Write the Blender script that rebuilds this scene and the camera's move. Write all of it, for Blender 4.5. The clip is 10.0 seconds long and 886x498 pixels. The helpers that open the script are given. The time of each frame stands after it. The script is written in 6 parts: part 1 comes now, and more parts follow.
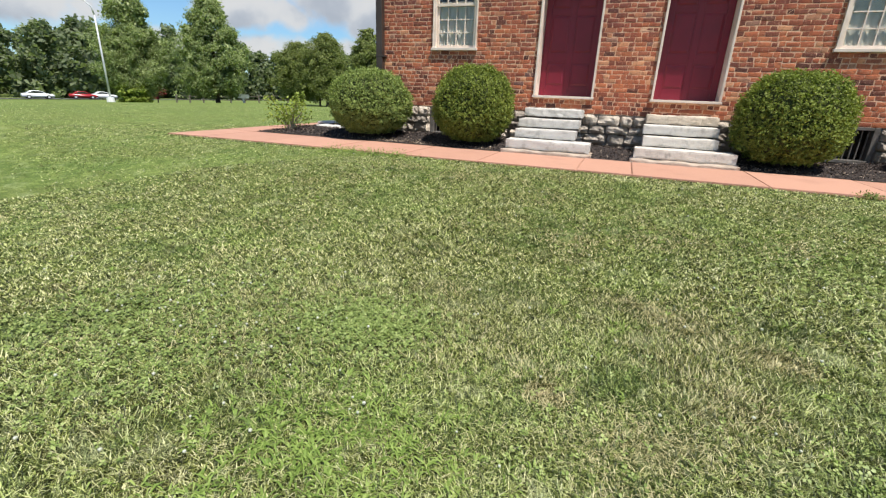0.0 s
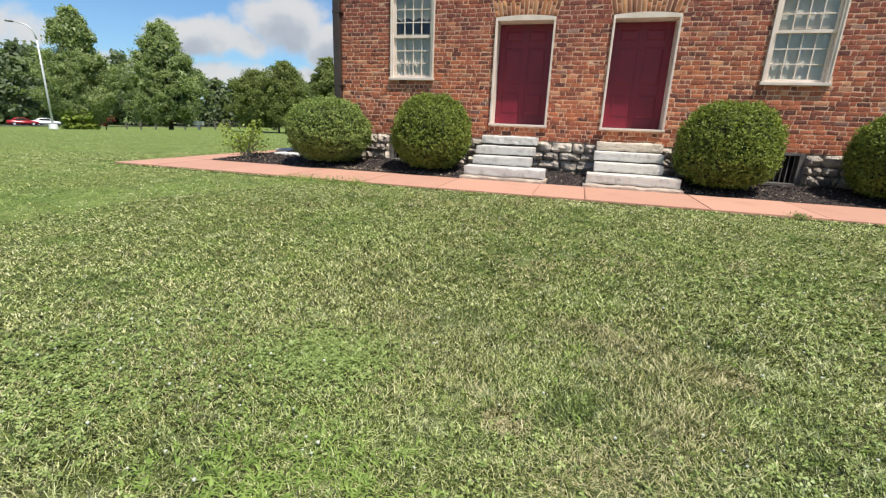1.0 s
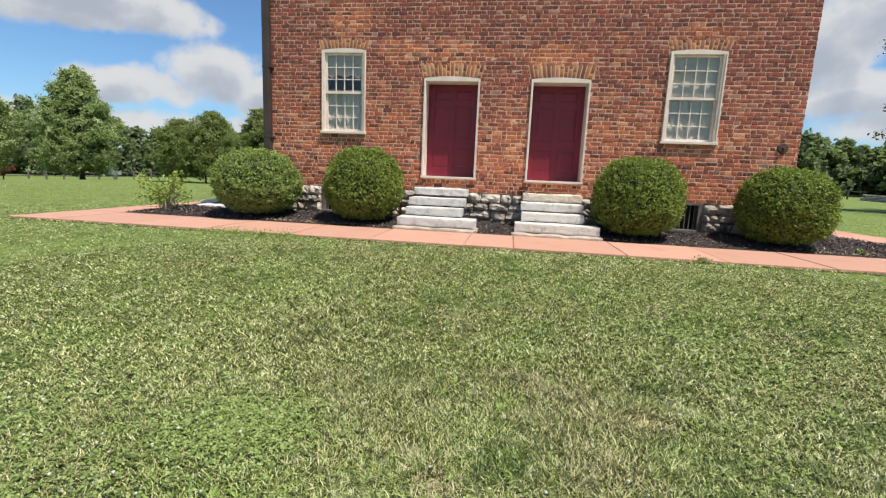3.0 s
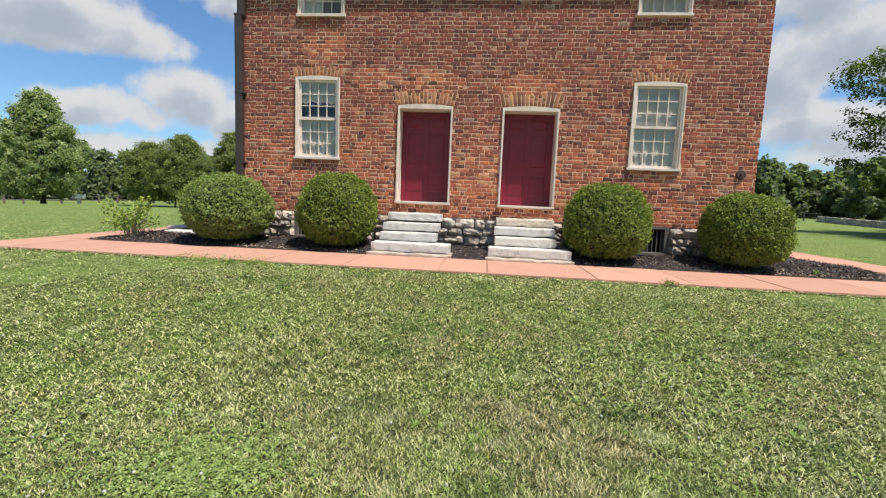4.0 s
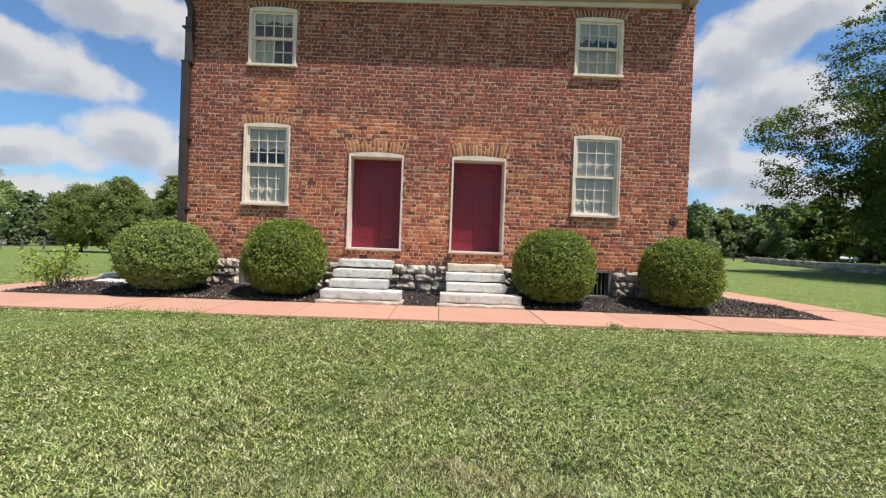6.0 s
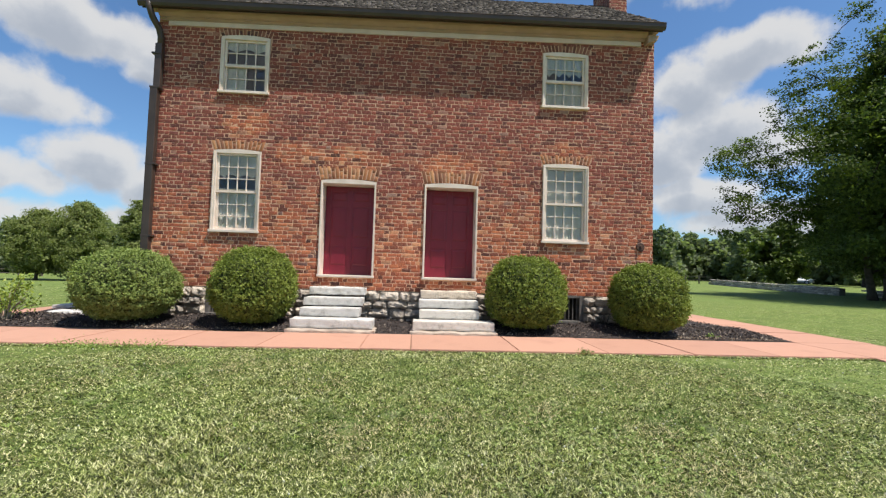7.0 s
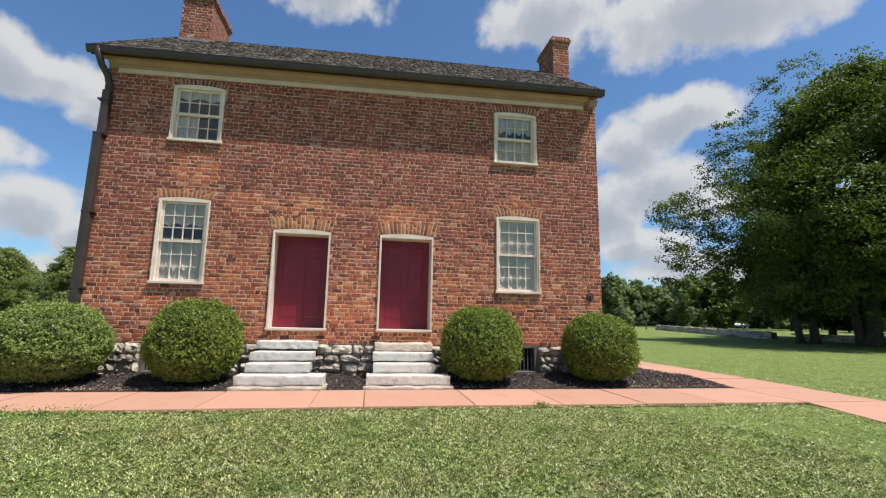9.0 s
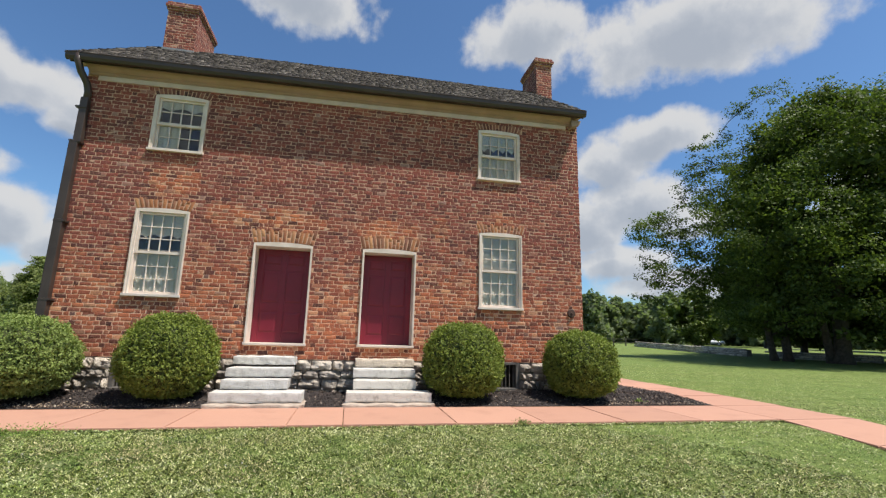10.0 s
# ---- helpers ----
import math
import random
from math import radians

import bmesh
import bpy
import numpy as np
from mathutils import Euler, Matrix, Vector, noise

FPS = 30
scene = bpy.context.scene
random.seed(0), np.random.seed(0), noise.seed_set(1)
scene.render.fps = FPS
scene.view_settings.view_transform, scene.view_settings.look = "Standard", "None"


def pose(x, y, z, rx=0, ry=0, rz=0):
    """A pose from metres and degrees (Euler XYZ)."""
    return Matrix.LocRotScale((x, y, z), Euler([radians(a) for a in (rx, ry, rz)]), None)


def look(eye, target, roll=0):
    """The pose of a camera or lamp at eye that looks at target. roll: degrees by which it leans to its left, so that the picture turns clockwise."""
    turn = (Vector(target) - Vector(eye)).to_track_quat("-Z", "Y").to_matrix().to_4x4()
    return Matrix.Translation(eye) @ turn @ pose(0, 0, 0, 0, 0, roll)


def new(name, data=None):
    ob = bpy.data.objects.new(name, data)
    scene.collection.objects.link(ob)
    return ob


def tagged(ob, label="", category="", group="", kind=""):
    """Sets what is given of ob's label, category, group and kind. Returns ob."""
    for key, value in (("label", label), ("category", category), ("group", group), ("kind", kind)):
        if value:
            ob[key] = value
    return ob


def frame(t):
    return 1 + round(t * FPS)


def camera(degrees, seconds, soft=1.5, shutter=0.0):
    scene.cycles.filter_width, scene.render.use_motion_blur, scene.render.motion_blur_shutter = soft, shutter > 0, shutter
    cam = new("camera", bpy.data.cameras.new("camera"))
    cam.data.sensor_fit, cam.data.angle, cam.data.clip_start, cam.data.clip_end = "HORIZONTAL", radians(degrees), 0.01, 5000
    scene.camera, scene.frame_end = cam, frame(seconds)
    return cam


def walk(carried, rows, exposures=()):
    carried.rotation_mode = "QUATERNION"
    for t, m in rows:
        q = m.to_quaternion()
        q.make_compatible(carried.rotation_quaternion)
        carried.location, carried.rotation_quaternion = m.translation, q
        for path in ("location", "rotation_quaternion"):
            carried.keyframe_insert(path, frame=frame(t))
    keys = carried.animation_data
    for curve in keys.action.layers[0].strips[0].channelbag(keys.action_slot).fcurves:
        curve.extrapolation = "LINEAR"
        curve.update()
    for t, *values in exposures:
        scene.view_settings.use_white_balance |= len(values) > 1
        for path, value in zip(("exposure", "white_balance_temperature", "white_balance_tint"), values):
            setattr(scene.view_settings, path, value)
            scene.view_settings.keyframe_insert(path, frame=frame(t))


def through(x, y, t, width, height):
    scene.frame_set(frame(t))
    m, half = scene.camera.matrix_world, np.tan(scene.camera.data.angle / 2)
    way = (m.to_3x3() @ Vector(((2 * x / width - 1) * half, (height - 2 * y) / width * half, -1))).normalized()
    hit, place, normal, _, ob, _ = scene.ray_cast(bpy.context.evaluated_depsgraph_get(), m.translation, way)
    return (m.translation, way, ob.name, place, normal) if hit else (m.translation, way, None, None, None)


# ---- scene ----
cam = camera(89.6, 10.0, soft=1.25)
PATH = [
    (0, (-0.381, -9.107, 0.894), (-1.048, -7.338, 0.241), 2.3),
    (0.5, (-0.363, -9.093, 0.909), (-0.959, -7.28, 0.312), 2.3),
    (1, (-0.341, -9.09, 0.923), (-0.87, -7.239, 0.38), 2.3),
    (1.5, (-0.324, -9.086, 0.933), (-0.785, -7.203, 0.444), 2.3),
    (2, (-0.314, -9.071, 0.939), (-0.705, -7.158, 0.508), 2.4),
    (2.5, (-0.301, -9.067, 0.943), (-0.633, -7.13, 0.567), 2.5),
    (4, (-0.25, -9.064, 1.0), (-0.428, -7.083, 0.784), 2.4),
    (4.5, (-0.238, -9.064, 1.023), (-0.372, -7.076, 0.855), 2.4),
    (5, (-0.218, -9.056, 1.044), (-0.305, -7.062, 0.927), 2.3),
    (5.5, (-0.207, -9.051, 1.051), (-0.244, -7.053, 0.984), 2.2),
    (7, (-0.162, -9.06, 1.109), (-0.036, -7.066, 1.205), 1.7),
    (7.5, (-0.152, -9.057, 1.115), (0.026, -7.071, 1.279), 1.5),
    (8, (-0.156, -9.053, 1.122), (0.069, -7.078, 1.345), 1.3),
    (8.5, (-0.157, -9.058, 1.153), (0.117, -7.096, 1.427), 1.2),
    (9, (-0.153, -9.067, 1.172), (0.161, -7.116, 1.484), 1.1),
    (9.5, (-0.155, -9.061, 1.175), (0.197, -7.124, 1.526), 1.3),
    (10, (-0.163, -9.062, 1.185), (0.224, -7.137, 1.564), 1.5),
]
EXPOSURES = [(0.0, 0.42), (4.5, 0.43), (7.5, 0.43), (10.0, 0.37)]
walk(cam, [(t, look(eye, target, roll)) for t, eye, target, roll in PATH], EXPOSURES)

# ---------------- world, sun ----------------
SUN_TO = Vector((0.60, -0.37, 1.52)).normalized()
sun = new("sun", bpy.data.lights.new("sun", "SUN"))
sun.data.energy, sun.data.angle, sun.data.color = 5.0, radians(0.55), (1.0, 0.95, 0.87)
sun.matrix_world = look((30, -20, 60), Vector((30, -20, 60)) - SUN_TO)

world = bpy.data.worlds.new("world")
scene.world = world
world.use_nodes = True
SKY_POWER, CLOUD_POWER = 0.094, 0.54


class Nodes:
    """A short way to write node trees."""

    def __init__(self, tree):
        self.tree = tree

    def add(self, kind, **settings):
        n = self.tree.nodes.new(kind)
        for key, value in settings.items():
            if key == "operation":
                n.operation = value
            elif key == "sky_type":
                n.sky_type = value
            elif key == "blend_type":
                n.blend_type = value
            elif key == "data_type":
                n.data_type = value
            elif key == "attribute_name":
                n.attribute_name = value
            elif key == "feature":
                n.feature = value
        return n

    def link(self, a, b):
        self.tree.links.new(a, b)

    def put(self, socket, value):
        if hasattr(value, "is_output"):
            self.link(value, socket)
        elif value is not None:
            socket.default_value = value

    def math(self, op, a, b=0.5, c=None, clamp=False):
        n = self.add("ShaderNodeMath", operation=op)
        n.use_clamp = clamp
        self.put(n.inputs[0], a)
        self.put(n.inputs[1], b)
        if c is not None:
            self.put(n.inputs[2], c)
        return n.outputs[0]

    def vec(self, op, a, b=None):
        n = self.add("ShaderNodeVectorMath", operation=op)
        self.put(n.inputs[0], a)
        if b is not None:
            self.put(n.inputs[1], b)
        return n.outputs["Value"] if op in ("LENGTH", "DOT_PRODUCT") else n.outputs[0]

    def noise(self, where, scale, detail=4.0, rough=0.55):
        n = self.add("ShaderNodeTexNoise")
        self.put(n.inputs["Vector"], where)
        n.inputs["Scale"].default_value = scale
        n.inputs["Detail"].default_value = detail
        n.inputs["Roughness"].default_value = rough
        return n.outputs[0]

    def ramp(self, fac, stops, smooth=False):
        n = self.add("ShaderNodeValToRGB")
        n.color_ramp.interpolation = "EASE" if smooth else "LINEAR"
        while len(n.color_ramp.elements) < len(stops):
            n.color_ramp.elements.new(0.5)
        for e, (pos, col) in zip(n.color_ramp.elements, stops):
            e.position = pos
            e.color = (*col, 1) if len(col) == 3 else col
        self.put(n.inputs[0], fac)
        return n.outputs[0]

    def mix(self, fac, a, b, how="MIX"):
        n = self.add("ShaderNodeMix", data_type="RGBA", blend_type=how)
        self.put(n.inputs[0], fac)
        self.put(n.inputs[6], (*a, 1) if isinstance(a, tuple) else a)
        self.put(n.inputs[7], (*b, 1) if isinstance(b, tuple) else b)
        return n.outputs[2]

    def sstep(self, x, lo, hi):
        n = self.add("ShaderNodeMapRange")
        n.interpolation_type = "SMOOTHSTEP"
        self.put(n.inputs[0], x)
        n.inputs[1].default_value, n.inputs[2].default_value = lo, hi
        return n.outputs[0]


def cloud_group():
    """Cloud cover by azimuth and height over the horizon, in degrees: banks of cumulus with broken edges."""
    g = bpy.data.node_groups.new("cloud_cover", "ShaderNodeTree")
    g.interface.new_socket("Place", in_out="INPUT", socket_type="NodeSocketVector")
    g.interface.new_socket("Cover", in_out="OUTPUT", socket_type="NodeSocketFloat")
    k = Nodes(g)
    place = k.add("NodeGroupInput").outputs[0]
    warp = k.add("ShaderNodeTexNoise")
    k.link(place, warp.inputs["Vector"])
    warp.inputs["Scale"].default_value, warp.inputs["Detail"].default_value = 0.16, 3
    off = k.vec("SUBTRACT", warp.outputs["Color"], (0.5, 0.5, 0.5))
    off = k.vec("MULTIPLY", off, (5.0, 3.4, 0))
    p = k.vec("ADD", place, off)
    # Last five banks are unseen, behind the camera, added for pane reflections and fill.
    banks = [(43, 33.2, 17, 5.0), (23, 36.2, 9.5, 4.0), (37.6, 23.0, 7.4, 2.9), (33, 20.4, 5.6, 3.4), (35.5, 16.0, 7.0, 3.6), (30, 14.0, 6, 3.6), (41.5, 13.4, 5, 2.4), (33, 9.0, 7, 2.8), (39, 6.2, 9, 2.2),
             (58, 36, 6, 4), (-34.0, 10.2, 5.4, 3.3), (-29, 8.4, 5.4, 3.0), (-42.5, 7.2, 6.2, 1.9), (-45.0, 16.2, 7.0, 2.6), (-52.5, 13.7, 6.5, 2.4), (-46.6, 14.2, 6.5, 2.4), (-40.7, 14.7, 6.5, 2.4), (-37.0, 22.4, 10.0, 3.0),
             (-30, 20.4, 4.6, 2.0), (-63, 6.5, 8, 2.4), (-9, 38.6, 10.5, 4.2), (-32, 3.8, 10, 1.8), (-47, 3.8, 9, 1.6), (60, 14, 9, 4), (100, 20, 16, 5), (-110, 22, 18, 4), (170, 18, 20, 6), (140, 30, 18, 7), (-150, 26, 20, 8), (176, 36, 24, 9), (-174, 34, 20, 9)]
    cover = None
    for a, e, ra, re in banks:
        q = k.vec("MULTIPLY", k.vec("SUBTRACT", p, (a, e, 0)), (1 / ra, 1 / re, 0))
        one = k.math("SUBTRACT", 1.0, k.vec("LENGTH", q))
        cover = one if cover is None else k.math("SMOOTH_MAX", cover, one, 0.12)
    rough = k.noise(place, 0.22, 7.0, 0.58)
    cover = k.math("ADD", cover, k.math("MULTIPLY", k.math("SUBTRACT", rough, 0.5), 1.25))
    k.link(cover, k.add("NodeGroupOutput").inputs[0])
    return g


def build_world():
    k = Nodes(world.node_tree)
    world.node_tree.nodes.clear()
    sky = k.add("ShaderNodeTexSky", sky_type="NISHITA")
    sky.sun_disc, sky.sun_elevation = False, math.asin(SUN_TO.z)
    sky.sun_rotation = math.atan2(SUN_TO.x, SUN_TO.y)
    sky.air_density, sky.dust_density, sky.ozone_density = 1.0, 0.6, 2.2
    d = k.vec("NORMALIZE", k.add("ShaderNodeTexCoord").outputs["Generated"])
    sep = k.add("ShaderNodeSeparateXYZ")
    k.link(d, sep.inputs[0])
    az = k.math("MULTIPLY", k.math("ARCTAN2", sep.outputs[0], sep.outputs[1]), 57.2958)
    el = k.math("MULTIPLY", k.math("ARCSINE", sep.outputs[2]), 57.2958)
    comb = k.add("ShaderNodeCombineXYZ")
    k.link(az, comb.inputs[0])
    k.link(el, comb.inputs[1])
    group = cloud_group()

    def cover(at):
        n = k.add("ShaderNodeGroup")
        n.node_tree = group
        k.link(at, n.inputs[0])
        return n.outputs[0]

    here = cover(comb.outputs[0])
    above = cover(k.vec("ADD", comb.outputs[0], (0.6, 1.7, 0)))
    alpha = k.math("MULTIPLY", k.sstep(here, -0.12, 0.36), 0.95)
    alpha = k.math("MULTIPLY", alpha, k.sstep(el, 0.5, 3.0))
    thick = k.sstep(k.math("ADD", k.math("MULTIPLY", above, 0.75), k.math("MULTIPLY", here, 0.25)), 0.05, 0.85)
    colour = k.ramp(thick, [(0, (1.0, 1.0, 1.0)), (0.25, (0.94, 0.955, 0.975)), (0.55, (0.76, 0.80, 0.865)), (1, (0.60, 0.655, 0.745))])
    blue = k.add("ShaderNodeBackground")
    k.link(k.mix(1.0, sky.outputs[0], (0.74, 0.975, 1.16), "MULTIPLY"), blue.inputs[0])
    blue.inputs[1].default_value = SKY_POWER
    white = k.add("ShaderNodeBackground")
    k.link(colour, white.inputs[0])
    white.inputs[1].default_value = CLOUD_POWER
    both = k.add("ShaderNodeMixShader")
    k.link(alpha, both.inputs[0])
    k.link(blue.outputs[0], both.inputs[1])
    k.link(white.outputs[0], both.inputs[2])
    k.link(both.outputs[0], k.add("ShaderNodeOutputWorld").inputs[0])


build_world()


# ---------------- materials ----------------
def material(name, build, rough=0.8, metal=0.0, spec=0.4):
    m = bpy.data.materials.new(name)
    m.use_nodes = True
    k = Nodes(m.node_tree)
    b = m.node_tree.nodes["Principled BSDF"]
    b.inputs["Roughness"].default_value = rough
    b.inputs["Metallic"].default_value = metal
    b.inputs["Specular IOR Level"].default_value = spec
    where = k.add("ShaderNodeNewGeometry").outputs["Position"]
    colour, bump = build(k, where)
    k.put(b.inputs["Base Color"], (*colour, 1) if isinstance(colour, tuple) else colour)
    if bump is not None:
        height, dist = bump
        n = k.add("ShaderNodeBump")
        n.inputs["Distance"].default_value = dist
        k.link(height, n.inputs["Height"])
        k.link(n.outputs[0], b.inputs["Normal"])
    return m


def plain(name, base, other, scale=6.0, rough=0.7, bump=0.002, metal=0.0, spec=0.4, fine=60.0):
    """Paint, wood, metal and such: a base colour with stains at one scale and grain at another."""

    def build(k, where):
        big, small = k.noise(where, scale, 5), k.noise(where, fine, 4)
        c = k.mix(k.sstep(big, 0.35, 0.7), base, other)
        c = k.mix(k.math("MULTIPLY", k.sstep(small, 0.45, 0.75), 0.35), c, other)
        return c, (small, bump)

    return material(name, build, rough, metal, spec)


def random_of(k, pieces):
    """A random value a piece: by object, or by island where pieces are joined."""
    if pieces:
        return k.add("ShaderNodeObjectInfo").outputs["Random"]
    return k.add("ShaderNodeNewGeometry").outputs["Random Per Island"]


# Where later repairs in orange brick lie on the old plum-coloured wall: x, z, half width, half height.
REPAIRS = [(-3.75, 4.05, 0.85, 0.62), (-2.6, 3.35, 0.5, 0.35), (-1.55, 3.3, 0.95, 0.34), (0.6, 3.28, 0.9, 0.36), (1.62, 3.35, 0.24, 0.42), (3.0, 3.65, 0.7, 0.30), (2.95, 4.35, 0.5, 0.22), (-3.9, 5.95, 0.7, 0.12)]


def brick_zone(k, where):
    """0 in the orange lower and patched brickwork, 1 in the dark plum brickwork above."""
    sep = k.add("ShaderNodeSeparateXYZ")
    k.link(where, sep.inputs[0])
    zone = k.math("ADD", sep.outputs[2], k.math("MULTIPLY", k.math("SUBTRACT", k.noise(where, 0.8, 7, 0.68), 0.5), 5.2))
    zone = k.math("ADD", zone, k.math("MULTIPLY", k.math("SUBTRACT", k.noise(where, 5.0, 4, 0.7), 0.5), 3.0))
    for x, z, rx, rz in REPAIRS:
        q = k.vec("MULTIPLY", k.vec("SUBTRACT", where, (x, 0, z)), (1 / rx, 0, 1 / rz))
        near = k.sstep(k.vec("LENGTH", q), 1.25, 0.35)
        zone = k.math("SUBTRACT", zone, k.math("MULTIPLY", near, 1.9))
    return k.sstep(zone, 1.1, 3.3)


def brick_material(name, pieces):
    def build(k, where):
        r = random_of(k, pieces)
        high = brick_zone(k, where)
        low = k.ramp(r, [(0, (0.090, 0.040, 0.032)), (0.13, (0.23, 0.075, 0.048)), (0.38, (0.42, 0.120, 0.062)), (0.66, (0.56, 0.185, 0.086)),
                         (0.84, (0.27, 0.090, 0.058)), (0.93, (0.70, 0.33, 0.17)), (1, (0.17, 0.095, 0.085))])
        up = k.ramp(r, [(0, (0.115, 0.046, 0.042)), (0.25, (0.180, 0.060, 0.050)), (0.6, (0.285, 0.080, 0.057)), (0.85, (0.210, 0.064, 0.053)),
                        (0.95, (0.35, 0.125, 0.083)), (1, (0.33, 0.205, 0.165))])
        c = k.mix(high, low, up)
        stain = k.noise(where, 26.0, 5, 0.65)
        c = k.mix(k.math("MULTIPLY", k.sstep(stain, 0.50, 0.72), 0.55), c, (0.10, 0.050, 0.040))
        worn = k.noise(where, 5.5, 6, 0.7)
        c = k.mix(k.math("MULTIPLY", k.sstep(worn, 0.50, 0.66), 0.55), c, (0.17, 0.075, 0.056))
        dust = k.noise(where, 24.0, 6, 0.72)
        c = k.mix(k.math("MULTIPLY", k.sstep(dust, 0.52, 0.68), 0.62), c, k.mix(high, (0.60, 0.33, 0.215), (0.50, 0.275, 0.175)))
        return c, (k.noise(where, 90, 5, 0.7), 0.006)

    return material(name, build, 0.92, 0, 0.2)


def mortar_material():
    def build(k, where):
        high = brick_zone(k, where)
        c = k.mix(high, (0.70, 0.42, 0.275), (0.53, 0.325, 0.225))
        gone = k.noise(where, 14.0, 6, 0.72)
        c = k.mix(k.math("MULTIPLY", k.sstep(gone, 0.50, 0.66), 0.62), c, k.mix(high, (0.26, 0.125, 0.080), (0.17, 0.088, 0.070)))
        pale = k.noise(k.vec("ADD", where, (4.4, 0, 2.2)), 6.0, 5, 0.7)
        c = k.mix(k.math("MULTIPLY", k.sstep(pale, 0.55, 0.68), 0.7), c, (0.68, 0.52, 0.41))
        return c, (k.noise(where, 80, 4, 0.7), 0.005)

    return material("lime_mortar", build, 0.95, 0, 0.2)


def arch_material():
    def build(k, where):
        r = random_of(k, False)
        sep = k.add("ShaderNodeSeparateXYZ")
        k.link(where, sep.inputs[0])
        low = k.ramp(r, [(0, (0.17, 0.075, 0.048)), (0.3, (0.33, 0.130, 0.066)), (0.6, (0.46, 0.195, 0.086)), (0.8, (0.25, 0.11, 0.075)), (1, (0.60, 0.30, 0.14))])
        up = k.ramp(r, [(0, (0.085, 0.042, 0.040)), (0.5, (0.185, 0.072, 0.058)), (1, (0.32, 0.145, 0.10))])
        c = k.mix(k.sstep(sep.outputs[2], 4.4, 4.8), low, up)
        stain = k.noise(where, 22, 6, 0.65)
        c = k.mix(k.math("MULTIPLY", k.sstep(stain, 0.48, 0.72), 0.5), c, (0.20, 0.11, 0.075))
        return c, (k.noise(where, 70, 6, 0.7), 0.006)

    return material("arch_brick", build, 0.92, 0, 0.25)


def grass_colours(k, where, r, less=0.0):
    dry = k.add("ShaderNodeAttribute", attribute_name="dry").outputs["Fac"]
    patch = k.noise(where, 0.9, 5, 0.6)
    green = k.ramp(r, [(0, (0.020, 0.026, 0.006)), (0.38, (0.100, 0.124, 0.025)), (0.66, (0.385, 0.425, 0.118)), (1, (0.88, 0.85, 0.50))])
    fresh = k.ramp(r, [(0, (0.022, 0.034, 0.007)), (0.38, (0.110, 0.152, 0.032)), (0.66, (0.37, 0.45, 0.112)), (1, (0.80, 0.83, 0.40))])
    straw = k.ramp(r, [(0, (0.13, 0.105, 0.040)), (0.6, (0.44, 0.395, 0.180)), (1, (0.74, 0.67, 0.38))])
    deep = k.ramp(r, [(0, (0.022, 0.038, 0.007)), (0.5, (0.110, 0.165, 0.032)), (1, (0.33, 0.40, 0.11))])
    c = k.mix(k.sstep(patch, 0.48, 0.66), green, fresh)
    c = k.mix(k.sstep(k.noise(where, 1.7, 4, 0.6), 0.50, 0.72), c, deep)
    worn = k.noise(k.vec("ADD", where, (3.1, 7.7, 0)), 3.4, 6, 0.68)
    c = k.mix(k.math("MULTIPLY", k.sstep(worn, 0.54, 0.68), 0.45), c, k.mix(r, (0.075, 0.062, 0.024), (0.27, 0.235, 0.105)))
    pale = k.noise(k.vec("ADD", where, (9.3, 1.9, 0)), 4.6, 5, 0.65)
    c = k.mix(k.math("MULTIPLY", k.sstep(pale, 0.54, 0.68), 0.45), c, k.mix(r, (0.26, 0.30, 0.12), (0.66, 0.68, 0.40)))
    amount = k.math("ADD", dry, k.math("MULTIPLY", k.math("SUBTRACT", r, 0.66 + less), 0.9))
    return k.mix(k.sstep(amount, 0.32, 0.62), c, straw)


def blade_material():
    def build(k, where):
        r2 = k.add("ShaderNodeNewGeometry").outputs["Random Per Island"]
        return grass_colours(k, where, r2), None

    m = material("grass_blade", build, 0.5, 0, 0.4)
    k = Nodes(m.node_tree)
    b, out = m.node_tree.nodes["Principled BSDF"], m.node_tree.nodes["Material Output"]
    t, s = k.add("ShaderNodeBsdfTranslucent"), k.add("ShaderNodeMixShader")
    k.link(b.inputs["Base Color"].links[0].from_socket, t.inputs[0])
    s.inputs[0].default_value = 0.28
    k.link(b.outputs[0], s.inputs[1])
    k.link(t.outputs[0], s.inputs[2])
    k.link(s.outputs[0], out.inputs[0])
    return m


